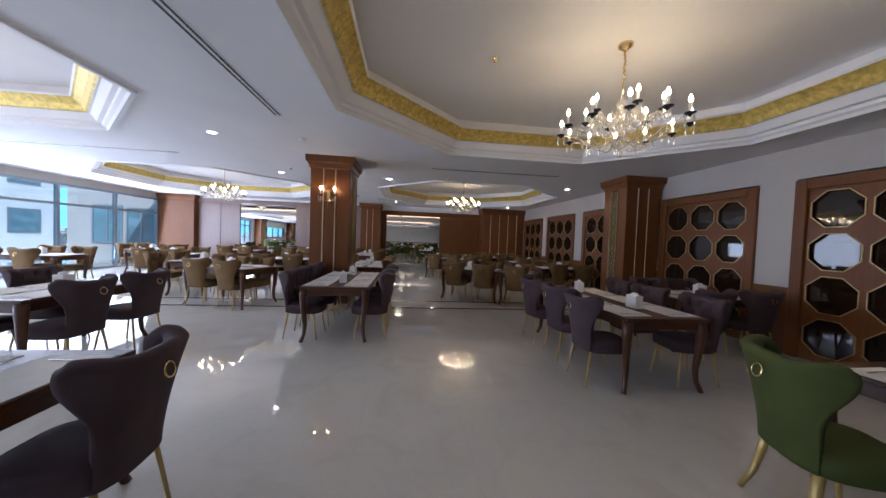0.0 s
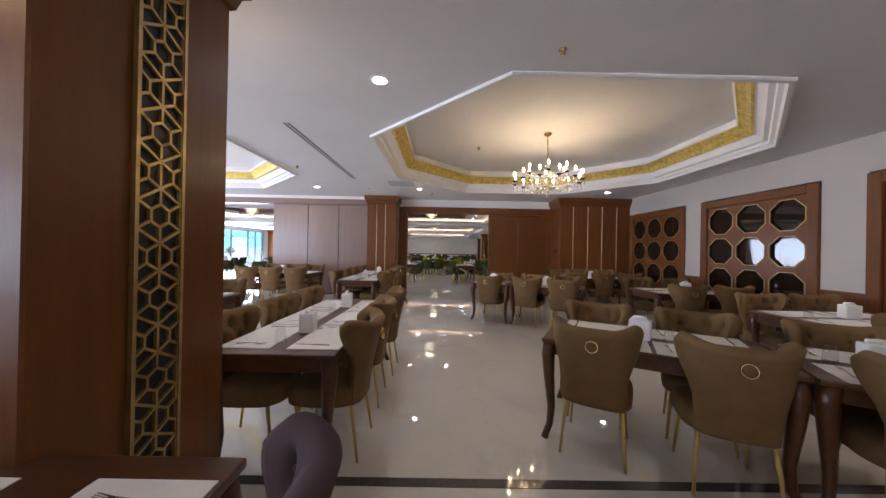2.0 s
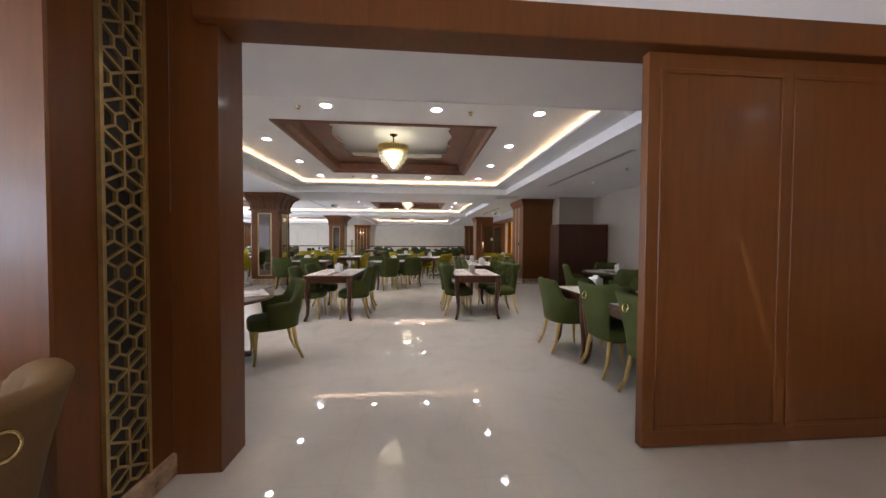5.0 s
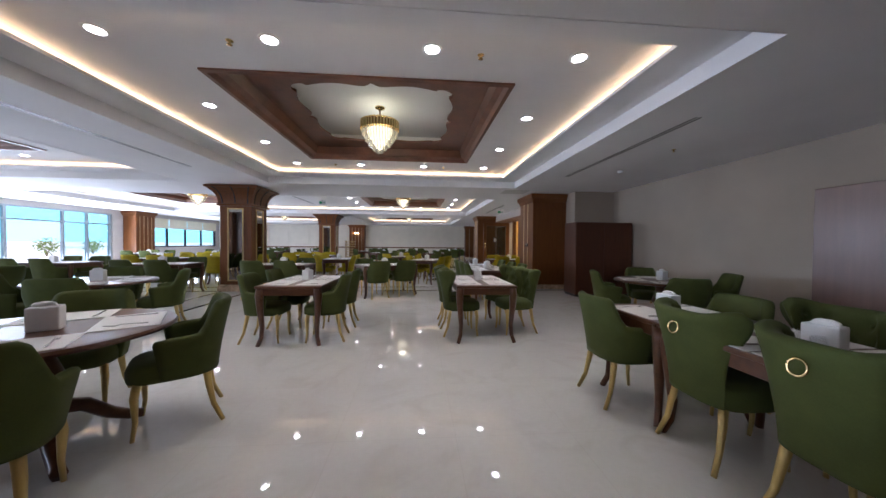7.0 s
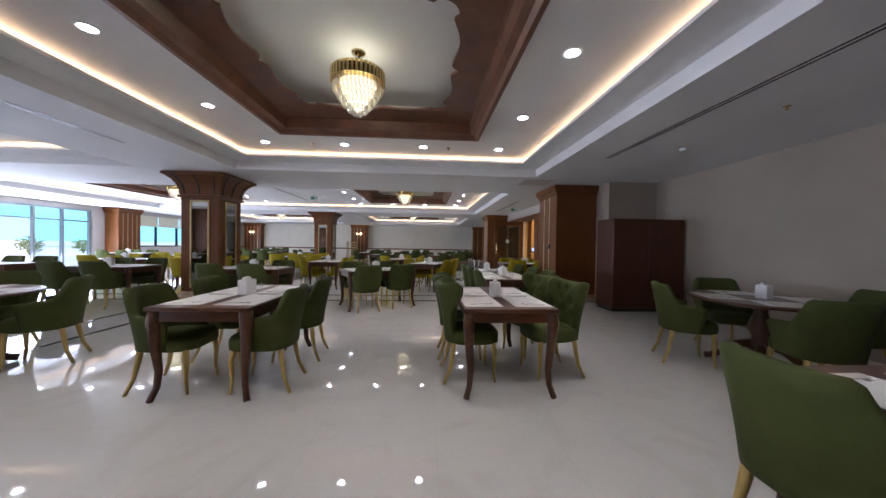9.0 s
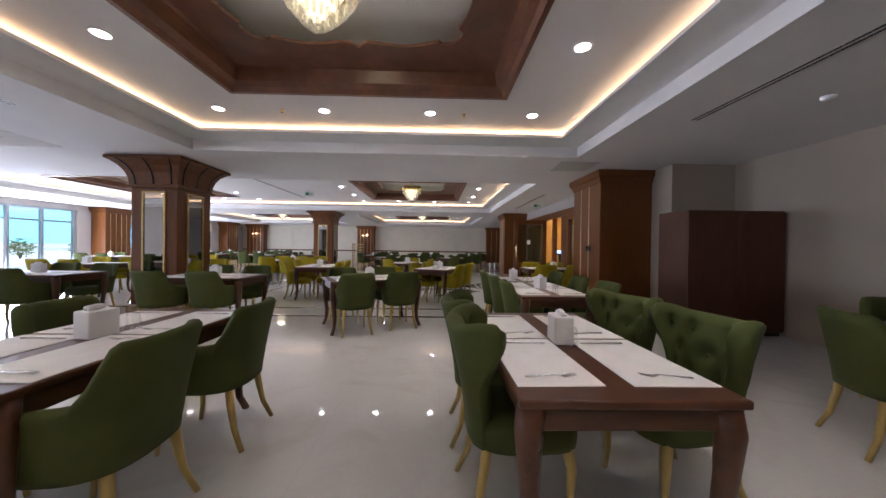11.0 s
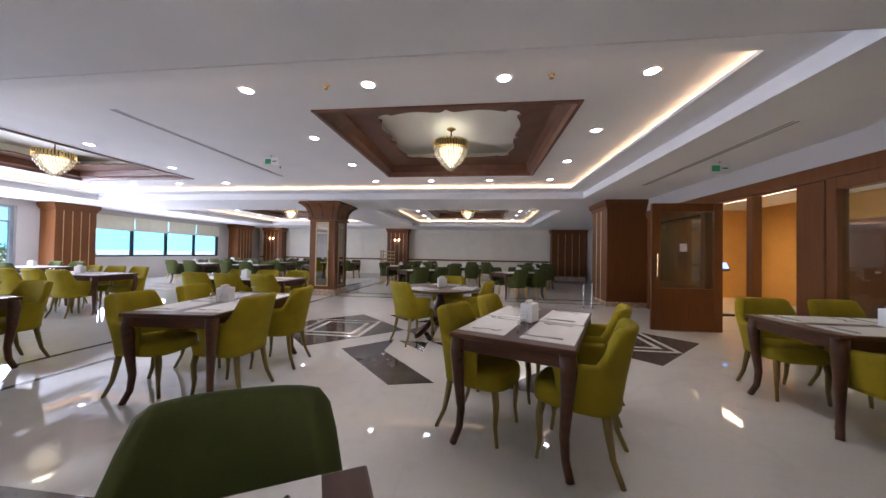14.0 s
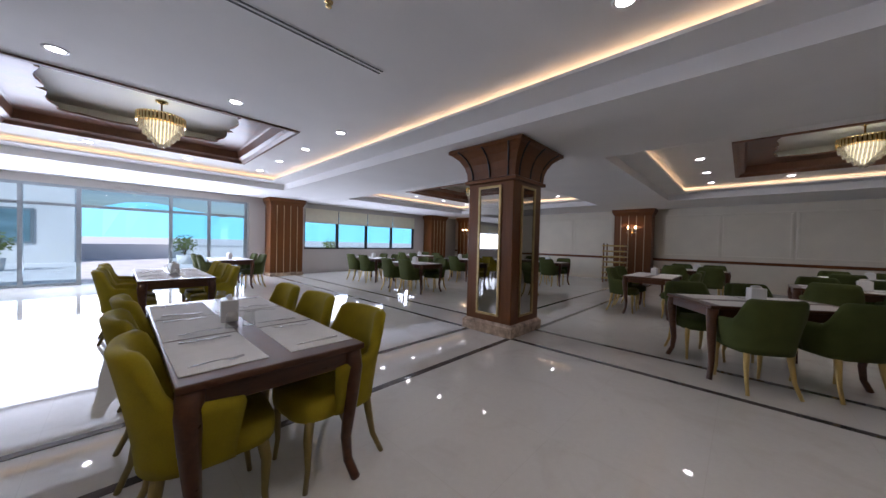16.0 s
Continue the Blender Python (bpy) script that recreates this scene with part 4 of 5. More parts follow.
def shell(wing):
    """Wrapped upholstered back, open towards +y; wing: flared and deep buttoned, else a tub with low arms."""
    na, nv, th = (44, 18, 0.060) if wing else (26, 9, 0.055)
    A = radians(78 if wing else 104)
    loops = []
    for i in range(na + 1):
        a = -A + 2 * A * i / na
        col = [back_at(a, v / nv, 0, wing) for v in range(nv + 1)]
        t_out, t_in = col[-1], back_at(a, 1, th, wing)
        mid = (t_out + t_in) / 2
        col += [t_out.lerp(mid, 0.35) + Vector((0, 0, 0.018)), mid + Vector((0, 0, 0.024)), t_in.lerp(mid, 0.35) + Vector((0, 0, 0.018))]
        for v in range(nv, -1, -1):
            p = back_at(a, v / nv, th, wing)
            if wing:
                push = 0.0
                for u, z in TUFTS:
                    push -= 0.050 * math.exp(-(((a / A - u) * 0.42) ** 2 + (p.z - z) ** 2) / (2 * 0.027 ** 2))
                push += 0.016
                p = p - Vector((p.x, p.y, 0)).normalized() * push
            col.append(p)
        loops.append(col)
    bm = bmesh.new()
    rings(bm, loops)
    return bm


def seat_cushion():
    bm = bmesh.new()
    loops = []
    for f, z in ((0.88, 0.355), (0.99, 0.37), (1.0, 0.40), (1.0, 0.44), (0.96, 0.468), (0.86, 0.482), (0.5, 0.492)):
        lp = []
        for i in range(24):
            t = 2 * math.pi * i / 24
            c, s = math.cos(t), math.sin(t)
            c, s = math.copysign(abs(c) ** 0.55, c), math.copysign(abs(s) ** 0.55, s)
            lp.append((0.235 * f * c, 0.03 + 0.245 * f * s, z))
        loops.append(lp)
    return rings(bm, loops)


def slim_leg(front, sx):
    bm = bmesh.new()
    y = 1 if front else -1
    return tube(bm, [(sx * 0.17, y * 0.17, 0.37), (sx * 0.185, y * 0.195, 0.2), (sx * 0.20, y * 0.225, 0.0)], [0.014, 0.011, 0.009], 8)


def chair_leg(front, sx):
    bm = bmesh.new()
    if front:
        pts = [(sx * 0.185, 0.20, 0.37), (sx * 0.195, 0.215, 0.28), (sx * 0.19, 0.21, 0.12), (sx * 0.195, 0.225, 0.0)]
        tube(bm, pts, [0.026, 0.024, 0.015, 0.013], 8)
    else:
        pts = [(sx * 0.165, -0.16, 0.38), (sx * 0.175, -0.175, 0.27), (sx * 0.185, -0.20, 0.13), (sx * 0.205, -0.255, 0.0)]
        tube(bm, pts, [0.026, 0.023, 0.017, 0.015], 8)
    return bm


def back_ring():
    bm = bmesh.new()
    loops = []
    for i in range(16):
        t = 2 * math.pi * i / 16
        loops.append([((0.036 + 0.006 * math.cos(q)) * math.cos(t), 0.006 * math.sin(q), (0.036 + 0.006 * math.cos(q)) * math.sin(t)) for q in (0, 1.57, 3.14, 4.71)])
    loops.append(loops[0])
    rings(bm, loops, caps=(False, False))
    bmesh.ops.remove_doubles(bm, verts=bm.verts, dist=0.0005)
    return bm


CHAIR_LABELS = {"purple": "mauve grey velvet dining chair with waisted back", "gold": "beige gold velvet dining chair with brass back ring",
                "green": "moss green velvet tub dining chair with golden legs", "green_ring": "moss green velvet chair with brass back ring",
                "green_tuft": "moss green velvet chair with deep buttoned back",
                "yellow": "mustard yellow velvet tub dining chair"}
PROTO = {}
SH = {True: mesh_of(shell(True), "backrest_wing", VELVET["gold"], True), False: mesh_of(shell(False), "backrest_tub", VELVET["gold"], True)}
SEATM = mesh_of(seat_cushion(), "seat", VELVET["gold"], True)


def recolour(me, mat, cache={}):
    key = (me.name, mat.name)
    if key not in cache:
        c = me.copy()
        c.materials.clear()
        c.materials.append(mat)
        cache[key] = c
    return cache[key]


BUTTON = mesh_of(lathe(bmesh.new(), [(0.002, -0.010), (0.008, -0.007), (0.010, 0), (0.008, 0.007), (0.002, 0.010)], 8), "tuft_button", VELVET["gold"], True)


def chair_at(style, m):
    if style not in PROTO:
        col = style.split("_")[0]
        wing = style in ("purple", "gold", "green_ring", "green_tuft")
        c = thing("dining_chair", CHAIR_LABELS[style], "chair", col + " dining chairs", at=m)
        part("backrest", recolour(SH[wing], VELVET[col]), None, c)
        part("seat", recolour(SEATM, VELVET[col]), None, c)
        legm = {"purple": GOLDWOOD, "gold": GOLDWOOD, "green": GOLDWOOD, "yellow": TABLEW}[col]
        for sx in (-1, 1):
            for front in (True, False):
                part("leg", (slim_leg if col in ("gold", "purple") else chair_leg)(front, sx), legm if col != "yellow" else VELVET_LEG, c, smooth=True)
        if wing:
            for u, z in TUFTS[:7]:
                p = back_at(u * radians(78), (z - 0.37) / 0.54, 0.068, True)
                o = part("tuft_button", BUTTON, None, c)
                o.data = recolour(BUTTON, VELVET[col])
                o.location = p + Vector((p.x, p.y, 0)).normalized() * 0.016
        if style in ("gold", "green_ring", "purple"):
            r = part("back_ring", back_ring(), BRASS, c, "brass ring", True)
            r.matrix_basis = pose(0, -0.338, 0.80, -12)
        PROTO[style] = c
        return c
    return copy_thing(PROTO[style], m)


VELVET_LEG = material("mustard_lacquered_leg", (0.22, 0.16, 0.04), 0.4, 0, 0.2, 9, (4, 4, 0.6))


# ---- tables ----
def table_leg():
    bm = bmesh.new()
    pts = [(0, 0, 0.69), (-0.012, -0.012, 0.60), (-0.006, -0.006, 0.45), (0.012, 0.012, 0.22), (0.004, 0.004, 0.10), (-0.022, -0.022, 0.02), (-0.028, -0.028, 0.0)]
    return tube(bm, pts, [0.052, 0.05, 0.04, 0.029, 0.025, 0.025, 0.026], 8, True)


LEGM = mesh_of(table_leg(), "leg", TABLEW, True)
TOPS = {}


def table(L, W, m, label):
    key = (L, W)
    if key in TOPS:
        return copy_thing(TOPS[key], m)
    t = thing("dining_table", label, "table", "rectangular dining tables", at=m)
    part("tabletop", boxm(-L / 2, L / 2, -W / 2, W / 2, 0.722, 0.755, bevel=0.008, seg=2), TABLEW, t)
    for a in ((-L / 2 + 0.08, L / 2 - 0.08, -W / 2 + 0.03, -W / 2 + 0.055), (-L / 2 + 0.08, L / 2 - 0.08, W / 2 - 0.055, W / 2 - 0.03), (-L / 2 + 0.03, -L / 2 + 0.055, -W / 2 + 0.08, W / 2 - 0.08), (L / 2 - 0.055, L / 2 - 0.03, -W / 2 + 0.08, W / 2 - 0.08)):
        part("apron", boxm(*a, 0.635, 0.722, bevel=0.004), TABLEW, t)
    for sx in (-1, 1):
        for sy in (-1, 1):
            l = part("leg", LEGM, None, t)
            l.matrix_basis = pose(sx * (L / 2 - 0.055), sy * (W / 2 - 0.055), 0.0, 0, 0, {(-1, -1): 0, (1, -1): 90, (1, 1): 180, (-1, 1): 270}[(sx, sy)]) @ Matrix.Diagonal((1, 1, 1.045, 1))
    TOPS[key] = t
    return t


ROUND = []


def round_table(m):
    if ROUND:
        return copy_thing(ROUND[0], m)
    t = thing("round_table", "round dark wood pedestal dining table", "table", "round dining tables", at=m)
    bm = bmesh.new()
    lathe(bm, [(0.60, 0.715), (0.635, 0.722), (0.645, 0.738), (0.635, 0.753), (0.60, 0.755)], 40)
    part("tabletop", bm, TABLEW, t, smooth=False)
    bm = bmesh.new()
    lathe(bm, [(0.20, 0.714), (0.19, 0.69), (0.07, 0.66), (0.055, 0.60), (0.09, 0.50), (0.11, 0.42), (0.07, 0.34), (0.085, 0.26), (0.10, 0.18), (0.07, 0.14)], 20)
    part("pedestal", bm, TABLEW, t, "turned pedestal", True)
    for k in range(4):
        bm = bmesh.new()
        tube(bm, [(0.05, 0, 0.26), (0.18, 0, 0.22), (0.30, 0, 0.11), (0.40, 0, 0.05), (0.46, 0, 0.035)], [0.05, 0.045, 0.04, 0.035, 0.034], 8)
        part("claw_foot", turned(bm, Matrix.Rotation(radians(45 + 90 * k), 4, "Z")), TABLEW, t, smooth=True)
    ROUND.append(t)
    return t


# ---- things on the tables ----
SMALL = {}


def small(name, build, m):
    if name not in SMALL:
        SMALL[name] = build()
        SMALL[name].matrix_basis = m
        return SMALL[name]
    return copy_thing(SMALL[name], m)


def b_mat(w):
    return tagged(new("placemat", mesh_of(boxm(-w / 2, w / 2, -0.165, 0.165, 0, 0.003), "placemat", PAPER)), "white paper placemat lying on the table", "placemat", "placemats")


def b_holder():
    h = thing("napkin_holder", "white plastic napkin box on the table", "napkin holder", "napkin holders")
    part("body", boxm(-0.07, 0.07, -0.05, 0.05, 0, 0.145, bevel=0.008, seg=2), PLASTIC, h)
    bm = bmesh.new()
    rings(bm, [[(x * s + 0.008 * math.sin(x * 60 + k), y * s + 0.006 * math.cos(k * 2 + x * 80), z) for x, y in ((-0.05, -0.012), (0.0, -0.018), (0.05, -0.012), (0.05, 0.012), (0.0, 0.018), (-0.05, 0.012))] for k, (s, z) in enumerate(((1, 0.142), (0.95, 0.158), (0.8, 0.168), (0.4, 0.174)))])
    part("napkin", bm, PAPER, h, "white folded napkin")
    return h


def b_glass():
    bm = bmesh.new()
    lathe(bm, [(0.037, 0.0), (0.034, 0.05), (0.030, 0.085), (0.026, 0.092), (0.024, 0.088), (0.029, 0.05), (0.034, 0.002)], 14)
    return tagged(new("drinking_glass", mesh_of(bm, "drinking_glass", TUMBLER, True)), "clear glass tumbler standing upside down", "glass", "drinking glasses")


def b_knife():
    bm = bmesh.new()
    rings(bm, [[(x, y * w, z * h + 0.004) for y, z in ((-1, -0.5), (1, -0.5), (1, 0.4), (0.4, 1), (-0.4, 1), (-1, 0.4))] for x, w, h in
               ((-0.115, 0.004, 0.003), (-0.11, 0.007, 0.005), (-0.03, 0.0055, 0.0045), (-0.005, 0.004, 0.004), (0.005, 0.008, 0.002), (0.085, 0.0085, 0.002), (0.105, 0.006, 0.0015), (0.115, 0.001, 0.001))])
    return tagged(new("table_knife", mesh_of(bm, "table_knife", STEEL, True)), "steel table knife lying on a placemat", "knife", "table knives")


def b_fork():
    f = thing("table_fork", "steel table fork lying on a placemat", "fork", "table forks")
    bm = bmesh.new()
    rings(bm, [[(x, y * w, z + 0.0018 * t) for y, t in ((-1, 0), (0, 0.6), (1, 0), (1, 1), (0, 1.7), (-1, 1))] for x, w, z in
               ((-0.105, 0.006, 0.0015), (-0.09, 0.0085, 0.001), (-0.03, 0.004, 0.006), (0.02, 0.003, 0.009), (0.04, 0.010, 0.004), (0.055, 0.0125, 0.002))])
    part("handle", bm, STEEL, f, smooth=True)
    bm = bmesh.new()
    comb = [(0.053, -0.0125), (0.10, -0.011), (0.10, -0.009)]
    for q in (-1, 0, 1):
        comb += [(0.068, q * 0.0065 - 0.0018), (0.068, q * 0.0065 + 0.0018), (0.10, q * 0.0065 + 0.0025), (0.10, q * 0.0065 + 0.004)]
    plate(bm, comb[:-1] + [(0.10, 0.011), (0.053, 0.0125)], [], 0.002, 0.0018)
    for v in bm.verts:
        v.co.z += 0.008 * max(0.0, (v.co.x - 0.06) / 0.04)
    part("fork_head", bm, STEEL, f)
    return f


def place(q, w, rich=True):
    """One place: mat, and a knife and a fork at its two ends; q: middle of the mat, diner at -y."""
    small("mat%.2f" % w, lambda: b_mat(w), q @ pose(0, 0, 0, 0, 0, random.uniform(-1.5, 1.5)))
    if rich:
        s = random.choice((-1, 1))
        e = w / 2 - 0.08
        small("knife", b_knife, q @ pose(s * e, random.uniform(-0.02, 0.03), 0.0035, 0, 0, 90 + random.uniform(-5, 5)))
        small("fork", b_fork, q @ pose(-s * e, random.uniform(-0.02, 0.03), 0.0035, 0, 0, 90 + random.uniform(-6, 6)))


def lay(m, L, W, n, rich=True):
    """Mats, cutlery, glasses and napkin box on a table at m."""
    z = 0.7555
    w = round((L - 0.20 - 0.03 * (n - 1)) / n, 2)
    for i in range(n):
        x = (i - (n - 1) / 2) * (w + 0.03)
        for s in (-1, 1):
            place(m @ pose(x, s * (W / 2 - 0.18), z, 0, 0, 0 if s < 0 else 180), w, rich)
            if rich and random.random() < 0.6:
                small("glass", b_glass, m @ pose(x + 0.19 * random.choice((-1, 1)), s * random.uniform(0.02, 0.07), z + 0.0035))
    for x in ((-L / 4, L / 4) if L > 1.96 else (0.0,)):
        small("box", b_holder, m @ pose(x + random.uniform(-0.06, 0.06), random.uniform(-0.04, 0.04), z + 0.0035, 0, 0, random.uniform(-15, 15)))


TLABEL = "dark walnut dining table with curved legs"


def table_set(x, y, rot, L, style, n, W=0.80, near=True, far=True, ends=(), rich=True, out=0.05, out2=None):
    """A laid table, its long side along rot, with n chairs on each long side."""
    m = pose(x, y, 0, 0, 0, rot)
    table(L, W, m, TLABEL)
    lay(m, L, W, n, rich)
    for i in range(n):
        u = (i - (n - 1) / 2) * (L / n)
        if near:
            chair_at(style, m @ pose(u + random.uniform(-0.02, 0.02), -(W / 2 + out) + random.uniform(-0.03, 0.03), 0, 0, 0, random.uniform(-5, 5)))
        if far:
            chair_at(style, m @ pose(u + random.uniform(-0.02, 0.02), W / 2 + (out if out2 is None else out2) + random.uniform(-0.03, 0.03), 0, 0, 0, 180 + random.uniform(-5, 5)))
    for e in ends:
        chair_at(style.split("_")[0], m @ pose(e * (L / 2 + out), 0, 0, 0, 0, 90 if e > 0 else -90))


def round_set(x, y, rot, style, angles, rich=True, d=0.70):
    m = pose(x, y, 0, 0, 0, rot)
    round_table(m)
    for a in angles:
        q = m @ pose(0, 0, 0, 0, 0, a)
        place(q @ pose(0, -0.40, 0.7555), 0.48, rich)
        chair_at(style, q @ pose(0, -d, 0, 0, 0, random.uniform(-5, 5)))
    small("box", b_holder, m @ pose(0.03, 0, 0.7555, 0, 0, 20))


# front room
table_set(0.165, 1.60, 90, 1.98, "purple", 3, W=0.90, out=0.0)
table_set(0.17, 4.55, 90, 2.10, "gold", 3, out=-0.10)
table_set(-0.50, 8.54, 90, 1.42, "gold", 2, out=-0.09)
table_set(-0.50, 9.98, 90, 1.42, "gold", 2, out=-0.09)
table_set(3.70, 0.12, 90, 2.08, "purple", 3, W=0.90)
table_set(-2.70, 0.22, 90, 1.42, "purple", 2)
table_set(-0.80, -2.12, 90, 0.80, "purple", 1, out=0.12)
table_set(4.15, -2.69, 90, 1.42, "green_ring", 2, far=False)
for y, r in ((-2.30, -110), (-3.0, -92)):
    chair_at("green_ring", pose(3.38, y, 0, 0, 0, r))
table_set(5.55, 0.6, 0, 1.42, "purple", 2)
table_set(2.785, 3.976, -29, 1.42, "gold", 2, out=-0.13)
table_set(3.78, 3.42, -29, 0.82, "gold", 1, out=-0.13)
table_set(5.55, 4.9, 0, 1.42, "gold", 2)
table_set(2.33, 8.12, -28, 0.78, "gold", 1, out=-0.17)
table_set(3.26, 7.63, -28, 1.28, "gold", 2, out=-0.17)
table_set(5.45, 7.1, 0, 1.42, "gold", 2)
table_set(5.15, 9.75, 0, 1.95, "gold", 3)
table_set(-2.88, 9.72, 0, 1.75, "gold", 3)
table_set(-2.38, 3.06, -19.5, 1.42, "gold", 2, W=0.90, out=-0.20)
table_set(-3.7, 4.40, 90, 1.42, "gold", 2, out2=0.2)
table_set(-2.25, 5.55, 0, 1.42, "gold", 2)
table_set(-5.2, 9.2, 0, 1.42, "gold", 2)
table_set(-5.6, 6.2, 0, 1.42, "gold", 2)
table_set(-7.6, 8.2, 90, 1.42, "gold", 2)
table_set(-7.4, 4.6, 0, 1.42, "gold", 2)
table_set(-6.0, 0.6, 0, 1.42, "purple", 2)

# hall, green part
round_set(-0.96, 12.82, 10, "green", (22, 112, 200, 285), d=0.65)
round_set(-3.05, 15.35, 0, "green", (25, 115, 205, 295))
round_set(5.15, 15.35, 0, "green", (-20, 70, 160, 250))
table_set(3.43, 13.15, 90, 0.72, "green", 1, out=0.0, far=False)
chair_at("green", pose(3.075, 13.27, 0, 0, 0, -90))
table_set(3.43, 12.21, 90, 1.18, "green_ring", 2, out=0.0, far=False)
for y in (12.55, 11.90):
    chair_at("green_ring", pose(3.26, y, 0, 0, 0, -90 + random.uniform(-4, 4)))
table_set(-0.27, 15.43, 90, 1.42, "green", 2, out=0.0, out2=0.02)
table_set(2.24, 15.41, 90, 1.40, "green_tuft", 2, near=False, far=False)
for x, y, r in ((1.93, 15.83, -92), (1.95, 15.24, -88), (2.78, 15.90, 113), (2.80, 15.30, 98)):
    chair_at("green_tuft", pose(x, y, 0, 0, 0, r))
table_set(2.86, 17.63, 90, 1.42, "green", 2, out2=-0.15)
table_set(2.86, 18.76, 90, 0.82, "green", 1, out2=-0.15)
table_set(0.53, 18.70, 28, 1.40, "green", 2, out=-0.11, out2=-0.04)
table_set(-2.03, 18.73, 0, 1.40, "green", 2)
table_set(-4.9, 18.9, 0, 1.42, "green", 2, rich=False)
table_set(-7.6, 19.2, 0, 1.42, "green", 2, rich=False)
table_set(-5.9, 15.9, 90, 1.42, "green", 2, rich=False)
round_set(-5.4, 13.3, 0, "green", (20, 110, 200, 290), False)
table_set(-8.8, 16.0, 90, 1.42, "green", 2, rich=False)
table_set(-8.2, 13.0, 0, 1.42, "green", 2, rich=False)
# hall, yellow part
table_set(1.67, 21.23, 68, 1.40, "yellow", 2, out=-0.03, out2=-0.10)
table_set(-1.355, 21.58, 95, 1.42, "yellow", 2, out=-0.06, out2=0.0)
round_set(0.62, 23.55, 0, "yellow", (-40, 80, 172), d=0.54)
table_set(-3.15, 24.1, 0, 1.95, "yellow", 3, out=-0.12, out2=-0.05)
table_set(-6.92, 24.1, 0, 1.80, "yellow", 3)
table_set(-4.3, 21.0, 0, 1.42, "yellow", 2)
table_set(4.5, 21.55, 0, 1.42, "yellow", 2)
table_set(-6.9, 21.4, 0, 1.42, "yellow", 2, rich=False)
# hall, far part
for x, y, r, s in ((-0.55, 28.4, 35, "green"), (2.4, 28.3, 30, "green"), (0.6, 31.2, 0, "green"), (3.4, 31.4, 0, "green"), (-2.0, 31.2, 90, "green"), (-1.6, 34.2, 0, "green"), (1.2, 34.4, 0, "green"), (4.2, 34.6, 0, "green"),
                   (-5.2, 30.6, 90, "green"), (-7.2, 29.2, 0, "green"), (-9.8, 29.6, 0, "green"), (-8.2, 32.2, 0, "green"), (-10.8, 32.6, 0, "green"), (-5.6, 33.8, 0, "green"), (-9.2, 35.2, 0, "green"), (-10.6, 25.6, 0, "green")):
    table_set(x, y, r, 1.42, s, 2, rich=False)

# ---- cupboards and odd furniture ----
cup = thing("cupboard", "plain dark walnut service cupboard against the wall", "cupboard", at=pose(5.95, 18.75, 0))
part("body", boxm(-0.72, 0.75, -0.58, 0.0, 0.06, 1.86, bevel=0.006), CUPW, cup)
part("base", boxm(-0.70, 0.73, -0.55, -0.02, 0.0, 0.06), BLACK, cup)
for a in (-0.715, 0.018):
    d = part("door", boxm(a, a + 0.727, -0.602, -0.581, 0.08, 1.84, bevel=0.003), CUPW, cup)
pn = thing("wall_board", "mauve laminate board leaning flat on the wall", "board", at=pose(XE2 - 0.03, 13.4, 0))
part("board", boxm(-0.04, 0.028, -1.15, 1.15, 0.0, 2.08, bevel=0.006), PANELW, pn)
rk = thing("serving_rack", "wooden serving rack with stacked trays", "rack", at=pose(-4.1, 36.3, 0))
for sx in (-0.33, 0.33):
    for sy in (-0.2, 0.2):
        part("post", boxm(sx - 0.02, sx + 0.02, sy - 0.02, sy + 0.02, 0, 1.45), WOOD, rk)
for k in range(7):
    part("tray", boxm(-0.38, 0.38, -0.25, 0.25, 0.14 + k * 0.2, 0.19 + k * 0.2, bevel=0.008), GOLDWOOD, rk)
ks = thing("information_kiosk", "black kiosk with a tilted lit blue screen", "kiosk", at=pose(6.7, 26.5, 0))
part("base", boxm(-0.22, 0.22, -0.22, 0.22, 0, 0.05, bevel=0.01), BLACK, ks)
part("stand", boxm(-0.05, 0.05, -0.05, 0.05, 0.05, 1.05, bevel=0.01), BLACK, ks)
hd = part("head", turned(boxm(-0.20, 0.20, -0.03, 0.03, -0.15, 0.15, bevel=0.01), pose(0, 0, 1.10, 0, 0, -25) @ pose(0, 0, 0, -62)), BLACK, ks)
part("screen", turned(boxm(-0.18, 0.18, -0.034, -0.03, -0.13, 0.13), pose(0, 0, 1.10, 0, 0, -25) @ pose(0, 0, 0, -62)), SCREEN, hd)
post = thing("barrier_post", "slim steel barrier post beside the pillar", "barrier post", "barrier posts", at=pose(3.82, 26.715, 0))
part("shaft", boxm(-0.014, 0.014, -0.015, 0.015, 0.012, 0.62, bevel=0.006), STEEL, post)
part("foot", boxm(-0.05, 0.05, -0.055, 0.055, 0, 0.012, bevel=0.004), STEEL, post)
copy_thing(post, pose(4.02, 26.715, 0))


# ---- chandeliers and sconces ----
def crystal_drop(h, r):
    bm = bmesh.new()
    return lathe(bm, [(0.002, 0), (r * 0.6, -h * 0.15), (r, -h * 0.6), (r * 0.5, -h * 0.9), (0.002, -h)], 6)


def flame():
    bm = bmesh.new()
    return lathe(bm, [(0.008, 0), (0.016, 0.015), (0.017, 0.03), (0.010, 0.052), (0.002, 0.066)], 10)


FLAME = mesh_of(flame(), "bulb", BULB, True)
CAND = mesh_of(lathe(bmesh.new(), [(0.011, 0), (0.011, 0.085), (0.008, 0.09)], 10), "candle", PLASTIC, True)
CUP = mesh_of(lathe(bmesh.new(), [(0.004, -0.03), (0.02, -0.012), (0.045, 0.0), (0.047, 0.006), (0.012, 0.004)], 12), "cup", BLACK, True)
